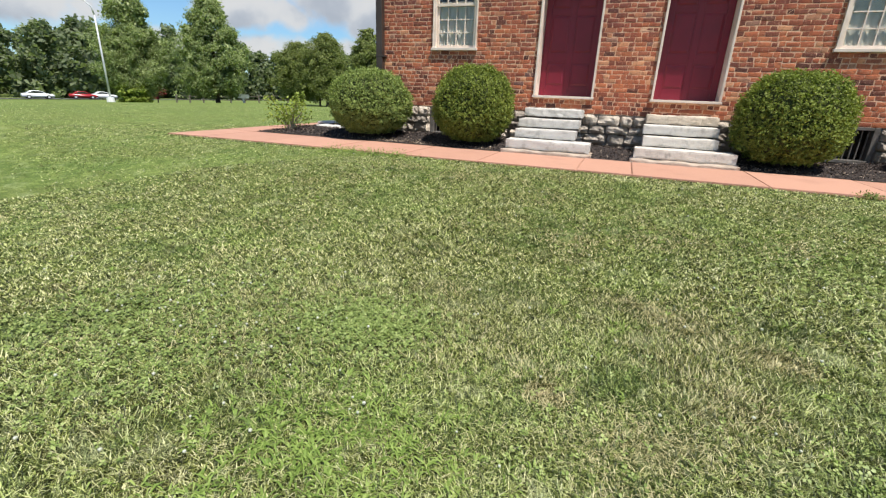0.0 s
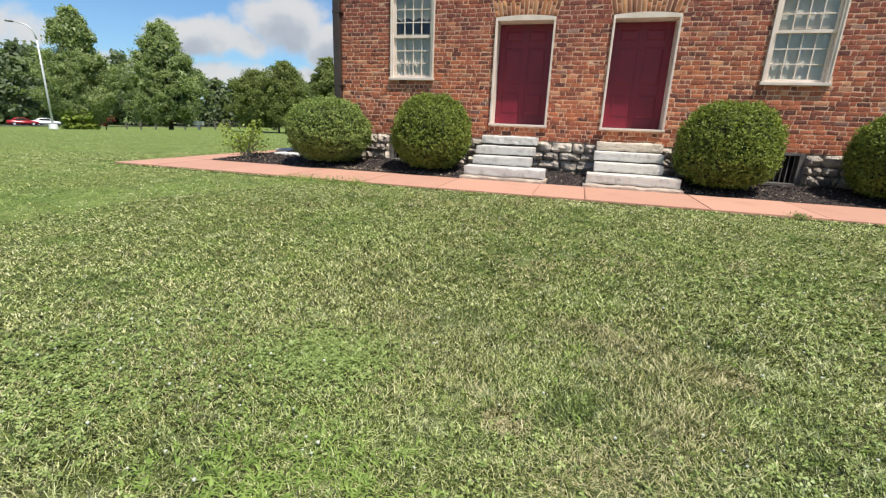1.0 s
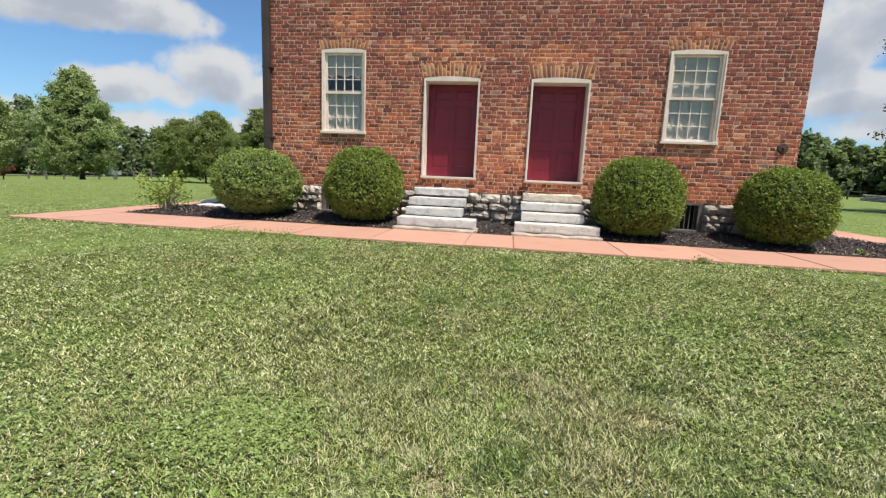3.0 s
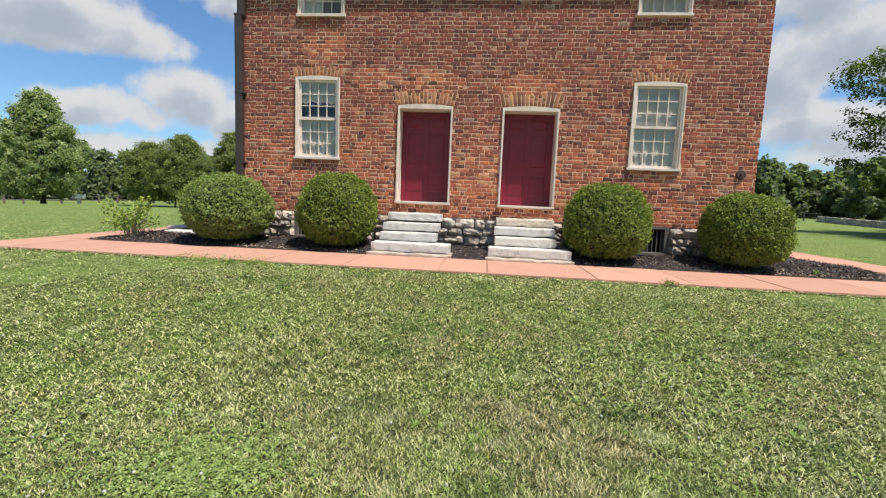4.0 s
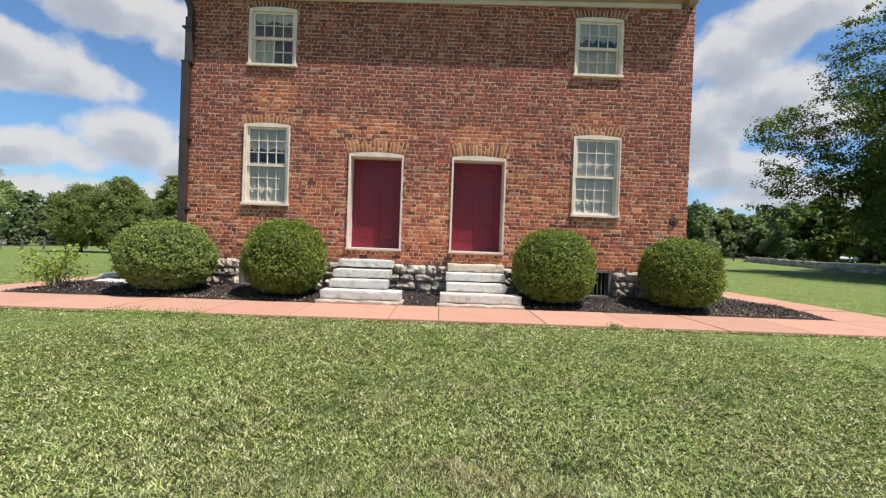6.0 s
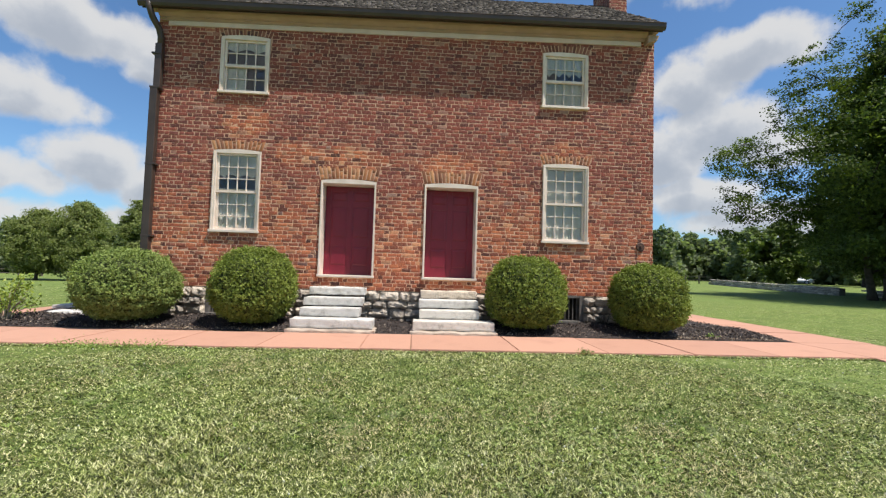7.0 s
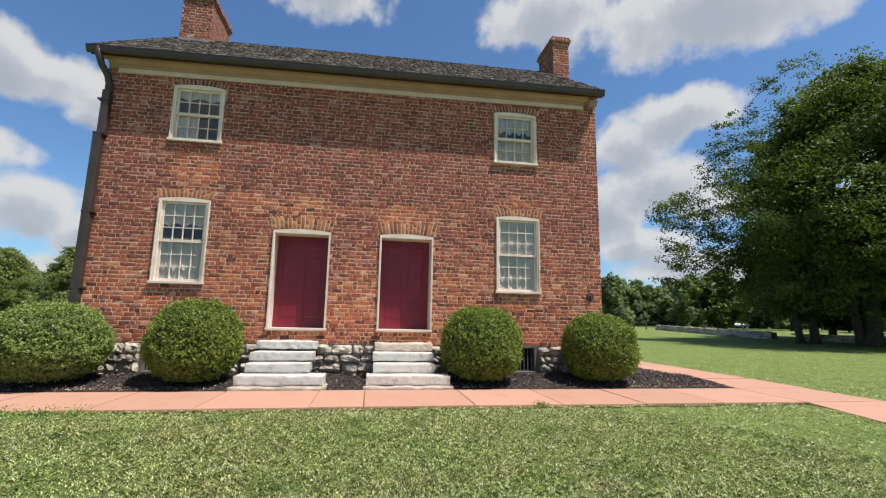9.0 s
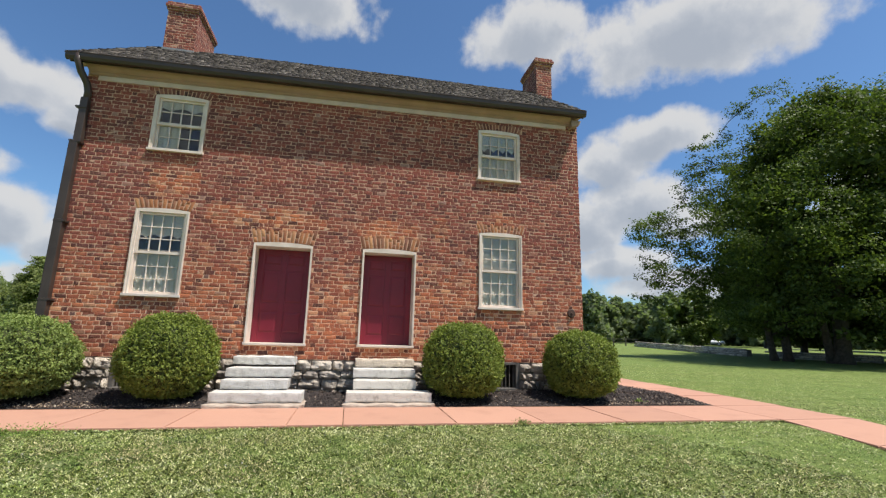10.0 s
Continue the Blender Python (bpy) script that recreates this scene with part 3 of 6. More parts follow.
holes = [(o[1], o[2], o[3], o[4]) for o in OPENINGS]
wall_front = shell_wall("wall_front", HX0, HX1, STONE_TOP, EAVE_Z + 0.12, 0.0, 0.36, holes, MORTAR, "weathered red brick wall in Flemish bond with pale lime joints")
foundation = shell_wall("foundation_front", HX0, HX1, -0.3, STONE_TOP - 0.004, 0.02, 0.4, [(c[1], c[2], c[3], c[4] + 0.1) for c in CELLARS], STONE_JOINT, "rough grey limestone rubble foundation under the brick wall")


def gable(name, x0, x1, label):
    bm = bmesh.new()
    outline = [(0.362, -0.3), (HY1 - 0.002, -0.3), (HY1 - 0.002, EAVE_Z + 0.1), (RIDGE_Y, RIDGE_Z - 0.14), (0.362, EAVE_Z + 0.30)]
    prism(bm, outline, x0, x1)
    bmesh.ops.rotate(bm, verts=bm.verts[:], cent=(0, 0, 0), matrix=Matrix(((0, 1, 0), (1, 0, 0), (0, 0, 1))))
    bmesh.ops.recalc_face_normals(bm, faces=bm.faces[:])
    return tagged(part(name, bm, MORTAR), label, "wall", kind="structure")


wall_west = gable("wall_west", HX0, HX0 + 0.35, "red brick gable wall")
wall_east = gable("wall_east", HX1 - 0.35, HX1, "red brick gable wall")
wall_back = shell_wall("wall_back", HX0, HX1, -0.3, EAVE_Z + 0.1, HY1, HY1 + 0.35, [], MORTAR, "red brick rear wall")
tagged(boxed("floor", BOARD, None, HX0 + 0.36, HX1 - 0.36, 0.37, HY1 - 0.01, 0.80, 0.90, 0), "dark wooden ground floor inside the house", "floor", kind="structure")
tagged(boxed("floor_upper", BOARD, None, HX0 + 0.36, HX1 - 0.36, 0.37, HY1 - 0.01, 3.85, 4.05, 0), "dark wooden upper floor inside the house", "floor", kind="structure")
tagged(boxed("ceiling", PLASTER, None, HX0 + 0.36, HX1 - 0.36, 0.37, HY1 - 0.01, 6.12, 6.2, 0), "plain plaster ceiling", "ceiling", kind="structure")
for n, (x0, x1, z0, z1) in enumerate([(HX0 + 0.36, HX1 - 0.36, 0.91, 3.84), (HX0 + 0.36, HX1 - 0.36, 4.06, 6.11)]):
    tagged(boxed("partition", PLASTER, None, x0, x1, 2.6, 2.7, z0, z1, 0), "plain plastered inner partition wall", "wall", kind="structure")


# ---------------- roof ----------------
def settle(x):
    """The eave and the ridge sink a little towards the downspout."""
    return 0.0175 * (x + 0.3)


def roof_point(x, s, side):
    """A place on the roof: s metres up the slope from the eave; side 0 faces the lawn."""
    run, rise = RIDGE_Y - ROOF_Y0, RIDGE_Z - ROOF_Z0
    length = math.hypot(run, rise)
    y, z = ROOF_Y0 + run * s / length, ROOF_Z0 + rise * s / length
    sag = 0.02 * math.sin(math.pi * (x - HX0) / (HX1 - HX0)) * s / length
    return (x, y if side == 0 else 2 * RIDGE_Y - y, z + sag + settle(x))


ROOF_X0, ROOF_X1 = HX0 - 0.20, HX1 + 0.05
SLOPE = math.hypot(RIDGE_Y - ROOF_Y0, RIDGE_Z - ROOF_Z0)
NORMAL = Vector((0, -(RIDGE_Z - ROOF_Z0), RIDGE_Y - ROOF_Y0)).normalized()
bm = bmesh.new()
for side in (0, 1):
    grid = []
    for i in range(13):
        x = ROOF_X0 + (ROOF_X1 - ROOF_X0) * i / 12
        grid.append([bm.verts.new(roof_point(x, SLOPE * j / 4, side)) for j in range(5)])
    for i in range(12):
        for j in range(4):
            q = (grid[i][j], grid[i + 1][j], grid[i + 1][j + 1], grid[i][j + 1])
            bm.faces.new(q if side == 0 else q[::-1])
bmesh.ops.remove_doubles(bm, verts=bm.verts[:], dist=1e-3)
bmesh.ops.solidify(bm, geom=bm.faces[:], thickness=0.05)
roof = tagged(part("roof", bm, BOARD), "dark weathered wood shake gable roof", "roof", kind="structure")

# Frieze, crown moulding and soffit under the eave.
cornice = thing("cornice", "ochre and cream painted wooden cornice under the eave", "cornice", kind="structure")


def along(name, mat, profile, x0, x1, parent, label=""):
    """A moulding: an outline in y and z drawn out along x."""
    bm = bmesh.new()
    a, b = [bm.verts.new((x0, y, z + settle(x0))) for y, z in profile], [bm.verts.new((x1, y, z + settle(x1))) for y, z in profile]
    bm.faces.new(a)
    bm.faces.new(b[::-1])
    for n in range(len(a)):
        bm.faces.new((a[n - 1], a[n], b[n], b[n - 1]))
    bmesh.ops.recalc_face_normals(bm, faces=bm.faces[:])
    return part(name, bm, mat, parent, label)


along("frieze", BAND, [(-0.003, 5.93), (-0.035, 5.93), (-0.035, 6.02), (-0.003, 6.02)], HX0 + 0.2, HX1 - 0.30, cornice, "cream painted frieze board")
along("moulding", OCHRE, [(-0.003, 6.021), (-0.05, 6.021), (-0.055, 6.045), (-0.085, 6.06), (-0.085, 6.075), (-0.12, 6.085), (-0.165, 6.125), (-0.185, 6.17), (-0.185, 6.19), (-0.003, 6.19)], HX0 + 0.05, HX1 - 0.22, cornice, "ochre painted crown moulding")
along("soffit", OCHRE, [(-0.003, 6.192), (-0.25, 6.192), (-0.25, 6.215), (-0.003, 6.215)], HX0 - 0.12, HX1 + 0.03, cornice)
along("fascia", GUTTER, [(-0.252, 6.13), (-0.275, 6.13), (-0.275, 6.26), (-0.252, 6.26)], HX0 - 0.18, HX1 + 0.04, cornice, "dark brown fascia board")
bracket = bmesh.new()
prism(bracket, [(HX1 - 0.22, 6.02), (HX1 - 0.02, 6.09), (HX1 + 0.02, 6.19), (HX1 - 0.22, 6.19)], -0.18, -0.004)
part("return_block", bracket, OCHRE, cornice)

gutter = thing("gutter", "dark brown metal rain gutter along the eave", "gutter")
profile = [(y + 0.05, z) for y, z in ((-0.327, 6.262), (-0.327, 6.15), (-0.36, 6.13), (-0.40, 6.14), (-0.425, 6.19), (-0.43, 6.255), (-0.442, 6.262), (-0.442, 6.27), (-0.422, 6.27), (-0.417, 6.195), (-0.39, 6.152), (-0.36, 6.142), (-0.335, 6.16), (-0.335, 6.262))]
along("trough", GUTTER, profile, HX0 - 0.22, HX1 + 0.06, gutter)
for x in (HX0 - 0.221, HX1 + 0.056):
    along("end_cap", GUTTER, [(-0.278, 6.26), (-0.278, 6.15), (-0.31, 6.131), (-0.35, 6.141), (-0.375, 6.19), (-0.38, 6.26)], x, x + 0.006, gutter)
downspout = thing("downspout", "dark brown metal downspout on the corner of the brick wall", "downspout")
bm = bmesh.new()
tube(bm, [(HX0 - 0.02, -0.335, 6.16), (HX0 - 0.02, -0.33, 6.04), (HX0 + 0.02, -0.26, 5.86), (HX0 + 0.08, -0.13, 5.70), (HX0 + 0.095, -0.075, 5.56), (HX0 + 0.095, -0.07, 5.40)], [0.062] * 6, 10)
part("elbow", bm, GUTTER, downspout, smooth=True)
bm = bmesh.new()
box(bm, HX0 + 0.02, HX0 + 0.15, -0.13, -0.022, 4.5, 5.42, 0.012)
part("upper_pipe", bm, GUTTER, downspout)
bm = bmesh.new()
box(bm, HX0 - 0.03, HX0 + 0.115, -0.14, -0.02, 0.10, 4.53, 0.014)
part("lower_pipe", bm, GUTTER, downspout)
for z in (5.2, 4.52, 3.0, 1.6):
    boxed("strap", GUTTER, downspout, HX0 - 0.035, HX0 + 0.155, -0.143, -0.001, z, z + 0.035, 0.003)


# ---------------- chimneys ----------------
def brick_rows(u0, u1, v0, v1, rng, blocked=None, flemish_from=1.5, course=COURSE):
    """Bricks of a wall as (u0, u1, v0, v1): Flemish bond above, mixed stretchers below; blocked(v) gives spans that are left free."""
    out = []
    rows = int(round((v1 - v0) / course))
    joint = 0.0115
    for row in range(rows):
        a, b = v0 + row * course, v0 + (row + 1) * course
        mid = (a + b) / 2
        spans = [(u0, u1)]
        for lo, hi in (blocked(mid) if blocked else ()):
            spans = [p for s, e in spans for p in ((s, min(e, lo)), (max(s, hi), e)) if p[1] - p[0] > 0.02]
        u = u0 - (0.05 if row % 2 else 0.1935) - 0.01 * rng.random()
        n = 0
        while u < u1:
            if mid > flemish_from + 0.4 * math.sin(u):
                w = 0.190 if n % 2 else 0.097
            else:
                w = 0.097 if (row % 5 == 2 or rng.random() < 0.46) else 0.190
            n += 1
            w += rng.uniform(-0.005, 0.005)
            for s, e in spans:
                p, q = max(u, s), min(u + w - joint, e)
                if q - p > 0.03:
                    out.append((p, q, a + joint / 2 + rng.uniform(-0.0025, 0.0025), b - joint / 2 + rng.uniform(-0.0025, 0.0025)))
            u += w
    return out


def brick_arrays(rects, rng, proud=0.0026, ragged=0.0095):
    """Chamfered, uneven brick faces in (u, v, depth), nine faces each."""
    r = np.asarray(rects, float)
    n = len(r)
    f = rng.uniform(0.2, 1.5, n) * proud
    c = np.minimum(0.006, 0.2 * (r[:, 3] - r[:, 2]))
    quads = np.stack([r[:, [0, 2]], r[:, [1, 2]], r[:, [1, 3]], r[:, [0, 3]]], 1)
    mid = quads.mean(1, keepdims=True)
    jit = rng.uniform(-ragged, ragged, (n, 4, 2))
    outer = quads + jit
    inner = mid + (outer - mid) * (1 - 2 * c[:, None, None] / np.abs(quads[:, 2:3] - quads[:, 0:1]))
    back = np.concatenate([outer, np.full((n, 4, 1), 0.012)], 2)
    edge = np.concatenate([outer, np.repeat((-f * 0.45)[:, None, None], 4, 1)], 2)
    face = np.concatenate([inner, -f[:, None, None] + rng.uniform(-0.001, 0.001, (n, 4, 1))], 2)
    v = np.concatenate([back, edge, face], 1)
    one = [(8, 9, 10, 11)] + [(a, (a + 1) % 4, 4 + (a + 1) % 4, 4 + a) for a in range(4)] + [(4 + a, 4 + (a + 1) % 4, 8 + (a + 1) % 4, 8 + a) for a in range(4)]
    return v, np.array(one)


def joined_bricks(name, rects, rng, place, mat, parent, **settings):
    v, one = brick_arrays(rects, rng, **settings)
    f = (np.arange(len(v))[:, None, None] * 12 + one[None]).reshape(-1, 4)
    ob = finish(name, mesh_np(name, place(v.reshape(-1, 3)), f), mat, parent)
    return tagged(ob, "uneven weathered red bricks", kind="stuff")


def front_place(v):
    return np.stack([v[:, 0], v[:, 2], v[:, 1]], 1)


def chimney(name, x0, x1, y0, y1, z0, z1, label, seed):
    rng = np.random.default_rng(seed)
    c = thing(name, label, "chimney")
    boxed("shaft", MORTAR, c, x0, x1, y0, y1, z0, z1 - 0.02, 0)
    top = []
    for n, (grow, zz) in enumerate([(0.0, z1 - 0.30), (0.03, z1 - 0.225), (0.06, z1 - 0.15), (0.035, z1 - 0.075)]):
        if grow:
            boxed("corbel_course", MORTAR, c, x0 - grow, x1 + grow, y0 - grow, y1 + grow, zz, zz + 0.074, 0)
        top.append((grow, zz))
    sides = [(x0, x1, lambda v, g: np.stack([v[:, 0], y0 - g + v[:, 2], v[:, 1]], 1)), (y0, y1, lambda v, g: np.stack([x1 + g - v[:, 2], v[:, 0], v[:, 1]], 1)),
             (x0, x1, lambda v, g: np.stack([x0 + x1 - v[:, 0], y1 + g - v[:, 2], v[:, 1]], 1)), (y0, y1, lambda v, g: np.stack([x0 - g + v[:, 2], y0 + y1 - v[:, 0], v[:, 1]], 1))]
    vs, one = [], None
    for a, b, where in sides:
        rows = brick_rows(a, b, max(z0, 0.0), z1 - 0.225, rng, None, -9)
        v, one = brick_arrays(rows, rng)
        vs.append(where(v.reshape(-1, 3), 0.0))
        for grow, zz in top[1:]:
            v, one = brick_arrays(brick_rows(a - grow, b + grow, zz, zz + COURSE, rng, None, -9), rng)
            vs.append(where(v.reshape(-1, 3), grow))
    v = np.concatenate(vs)
    f = (np.arange(len(v) // 12)[:, None, None] * 12 + one[None]).reshape(-1, 4)
    tagged(finish("brickwork", mesh_np("brickwork", v, f), BRICK_STUFF, c), "uneven red bricks", kind="stuff")
    return c


chimney_a = chimney("chimney", -5.33, -4.60, 2.5, 3.9, 6.2, 9.60, "red brick chimney with a corbelled cap on the roof ridge", 5)
bm = bmesh.new()
box(bm, -5.345, -4.585, 2.47, 2.495, 8.0, 8.27, 0.004)
part("flashing", bm, FLASHING, chimney_a, "grey lead flashing")
chimney_b = chimney("chimney", 4.92, 5.41, 2.5, 3.6, -0.1, 9.62, "narrow red brick chimney with a corbelled cap against the gable", 6)


# ---------------- doors ----------------
def arched_head(x0, x1, z0, crown, rise, y0, y1):
    """A board with a flat foot and an arched top."""
    n = 14
    top = [(x0 + (x1 - x0) * i / n, crown - rise * (2 * i / n - 1) ** 2) for i in range(n + 1)]
    return prism(bmesh.new(), [(x0, z0), (x1, z0)] + top[::-1], y0, y1)


def panel(bm, x0, x1, z0, z1, y):
    """A raised and fielded panel lying in a frame."""
    box(bm, x0, x1, y, y + 0.012, z0, z1)
    a = [bm.verts.new((x, y - 0.001, z)) for x, z in ((x0 + 0.02, z0 + 0.02), (x1 - 0.02, z0 + 0.02), (x1 - 0.02, z1 - 0.02), (x0 + 0.02, z1 - 0.02))]
    b = [bm.verts.new((x, y - 0.009, z)) for x, z in ((x0 + 0.05, z0 + 0.05), (x1 - 0.05, z0 + 0.05), (x1 - 0.05, z1 - 0.05), (x0 + 0.05, z1 - 0.05))]
    bm.faces.new(b)
    for n in range(4):
        bm.faces.new((a[n - 1], a[n], b[n], b[n - 1]))
    bmesh.ops.recalc_face_normals(bm, faces=bm.faces[:])


def door(name, x0, x1, z0, z1, rise, group):
    d = thing(name, "closed oxblood red six-panel door in a cream wooden frame", "door", group, "structure")
    side, deep = 0.040, 0.385
    head = z1 - rise - 0.06
    boxed("jamb", CREAM, d, x0 + 0.004, x0 + side, -0.018, deep, z0 + 0.045, head, 0.006)
    boxed("jamb", CREAM, d, x1 - side, x1 - 0.004, -0.018, deep, z0 + 0.045, head, 0.006)
    part("head", arched_head(x0 + 0.004, x1 - 0.004, head + 0.001, z1 - 0.004, rise, -0.018, deep), CREAM, d)
    for a, b in ((x0 + 0.002, x0 + 0.032), (x1 - 0.032, x1 - 0.002)):
        boxed("bead", CREAM, d, a, b, -0.034, -0.019, z0 + 0.045, head + 0.02, 0.004)
    boxed("sill", CREAM, d, x0 - 0.012, x1 + 0.012, -0.06, deep, z0, z0 + 0.042, 0.006, "white painted wooden sill")
    a, b, c, e = x0 + side + 0.004, x1 - side - 0.004, z0 + 0.046, head - 0.004
    y = 0.325
    leaf = part("door_leaf", box(bmesh.new(), a, b, y + 0.022, y + 0.055, c, e), RED, d, "dark red painted door leaf")
    w, h = b - a, e - c
    stile, mid = 0.105, (a + b) / 2
    for p, q in ((a, a + stile), (mid - 0.05, mid + 0.05), (b - stile, b)):
        boxed("stile", RED, leaf, p, q, y, y + 0.021, c, e, 0.003)
    rails = [(c, c + 0.18), (c + 0.60, c + 0.76), (c + h - 0.42, c + h - 0.32), (c + h - 0.10, e)]
    for p, q in rails:
        for s, t in ((a + stile + 0.001, mid - 0.051), (mid + 0.051, b - stile - 0.001)):
            boxed("rail", RED, leaf, s, t, y + 0.001, y + 0.021, p, q, 0.003)
    for (p, q), (r, t) in zip(rails, rails[1:]):
        for s, u in ((a + stile + 0.001, mid - 0.051), (mid + 0.051, b - stile - 0.001)):
            bm = bmesh.new()
            panel(bm, s, u, q, r, y + 0.0105)
            part("panel", bm, RED, leaf)
    return d


for o in OPENINGS[:2]:
    door(o[0], o[1], o[2], o[3], o[4], o[5], "front doors")


# ---------------- windows ----------------
PANE = bmesh.new()
box(PANE, -0.5, 0.5, -0.5, 0.5, -0.5, 0.5)
PANE_MESH = bpy.data.meshes.new("pane")
PANE.to_mesh(PANE_MESH)
PANE.free()
PANE_MESH.materials.append(GLASS)


def sash(win, name, x0, x1, z0, z1, y, cols, rows):
    s = part(name, box(bmesh.new(), x0, x0 + 0.042, y, y + 0.035, z0, z1, 0.003), CREAM, win, "cream painted sash")
    boxed("sash_stile", CREAM, s, x1 - 0.042, x1, y, y + 0.035, z0, z1, 0.003)
    boxed("sash_rail", CREAM, s, x0 + 0.043, x1 - 0.043, y, y + 0.035, z0, z0 + 0.05, 0.003)
    boxed("sash_rail", CREAM, s, x0 + 0.043, x1 - 0.043, y, y + 0.035, z1 - 0.04, z1, 0.003)
    a, b, c, d = x0 + 0.042, x1 - 0.042, z0 + 0.05, z1 - 0.04
    for n in range(1, cols):
        x = a + (b - a) * n / cols
        boxed("glazing_bar", CREAM, s, x - 0.009, x + 0.009, y + 0.003, y + 0.032, c, d, 0.002)
    for n in range(1, rows):
        z = c + (d - c) * n / rows
        for m in range(cols):
            boxed("glazing_bar", CREAM, s, a + (b - a) * m / cols + 0.0095, a + (b - a) * (m + 1) / cols - 0.0095, y + 0.004, y + 0.031, z - 0.009, z + 0.009, 0.002)
    for n in range(cols):
        for m in range(rows):
            p = new("pane", PANE_MESH)
            p.parent = s
            p.location = (a + (b - a) * (n + 0.5) / cols, y + 0.018, c + (d - c) * (m + 0.5) / rows)
            p.scale = ((b - a) / cols - 0.012, 0.003, (d - c) / rows - 0.012)
            p.rotation_euler = (0.012 * math.sin(7.3 * n + 2.1 * m + x0), 0, 0.012 * math.cos(3.3 * n + 5.1 * m + x1))
            p.visible_shadow = False
    return s


def window(name, x0, x1, z0, z1, rise, rows, label, group):
    w = thing(name, label, "window", group, "structure")
    head = z1 - rise - 0.055
    boxed("window_frame", CREAM, w, x0 + 0.004, x0 + 0.062, -0.02, 0.18, z0 + 0.052, head, 0.005)
    boxed("window_frame", CREAM, w, x1 - 0.062, x1 - 0.004, -0.02, 0.18, z0 + 0.052, head, 0.005)
    part("window_head", arched_head(x0 + 0.004, x1 - 0.004, head + 0.001, z1 - 0.004, rise, -0.02, 0.18), CREAM, w)
    for a, b in ((x0 + 0.002, x0 + 0.028), (x1 - 0.028, x1 - 0.002)):
        boxed("bead", CREAM, w, a, b, -0.036, -0.021, z0 + 0.052, head + 0.02, 0.004)
    boxed("window_sill", CREAM, w, x0 - 0.02, x1 + 0.02, -0.06, 0.2, z0, z0 + 0.05, 0.006, "cream painted wooden sill")
    a, b, c, d = x0 + 0.064, x1 - 0.064, z0 + 0.052, head - 0.002
    mid = (c + d) / 2
    sash(w, "upper_sash", a, b, mid - 0.02, d, 0.022, 4, rows)
    sash(w, "lower_sash", a, b, c, mid + 0.02, 0.059, 4, rows)
    return w


def curtain(name, label, x0, x1, z0, z1, y, waves, scallops=0, depth=0.02, dip=0.05):
    """Hanging cloth with folds; its lower edge may hang in scallops."""
    bm = bmesh.new()
    nx, nz = 60, 10
    grid = []
    for i in range(nx + 1):
        t = i / nx
        low = z0 + (dip * abs(math.cos(math.pi * scallops * t)) if scallops else 0)
        grid.append([bm.verts.new((x0 + (x1 - x0) * t, y + depth * math.sin(2 * math.pi * waves * t + 0.5 * math.sin(5 * t)) * (1.1 - 0.5 * j / nz), low + (z1 - low) * j / nz)) for j in range(nz + 1)])
    for i in range(nx):
        for j in range(nz):
            bm.faces.new((grid[i][j], grid[i + 1][j], grid[i + 1][j + 1], grid[i][j + 1]))
    bmesh.ops.solidify(bm, geom=bm.faces[:], thickness=0.003)
    return tagged(part(name, bm, LINEN, smooth=True), label, "curtain", "window curtains")


for o in OPENINGS[2:]:
    low = o[3] < 3
    window(o[0], o[1], o[2], o[3], o[4], o[5], 3 if low else 2, "cream double-hung sash window with small panes" if low else "short cream upper-floor sash window with small panes", "front windows")
w1, w2, w3, w4 = OPENINGS[2:]
mid_low, mid_up = 2.57, 5.17
curtain("window_shade", "white cloth shade behind the upper sash", w1[1] + 0.05, w1[2] - 0.05, 2.84, 3.40, 0.068, 2, 3, 0.004, 0.06)
curtain("curtain", "white gathered cotton curtain behind the lower sash", w1[1] + 0.05, w1[2] - 0.05, 1.72, 2.62, 0.106, 9, 0, 0.007)
curtain("curtain", "white gathered cotton curtain behind the lower sash", w2[1] + 0.05, w2[2] - 0.05, 1.72, 2.62, 0.106, 8, 0, 0.007)
curtain("window_shade", "white cloth shade behind the upper sash", w2[1] + 0.05, w2[2] - 0.05, 2.60, 3.40, 0.070, 2, 0, 0.004)
curtain("valance", "white scalloped lace valance behind the upper sash", w3[1] + 0.05, w3[2] - 0.05, 5.40, 5.72, 0.068, 8, 2, 0.006, 0.07)
curtain("curtain", "white cotton curtain drawn to one side", w3[1] + 0.05, w3[1] + 0.47, 4.56, 5.19, 0.108, 4, 0, 0.006)
curtain("valance", "white scalloped lace valance behind the upper sash", w4[1] + 0.05, w4[2] - 0.05, 5.27, 5.77, 0.068, 8, 4, 0.006, 0.09)
curtain("curtain", "pale cotton curtain hanging back from the pane", w4[1] + 0.05, w4[2] - 0.05, 4.56, 5.24, 0.13, 6)

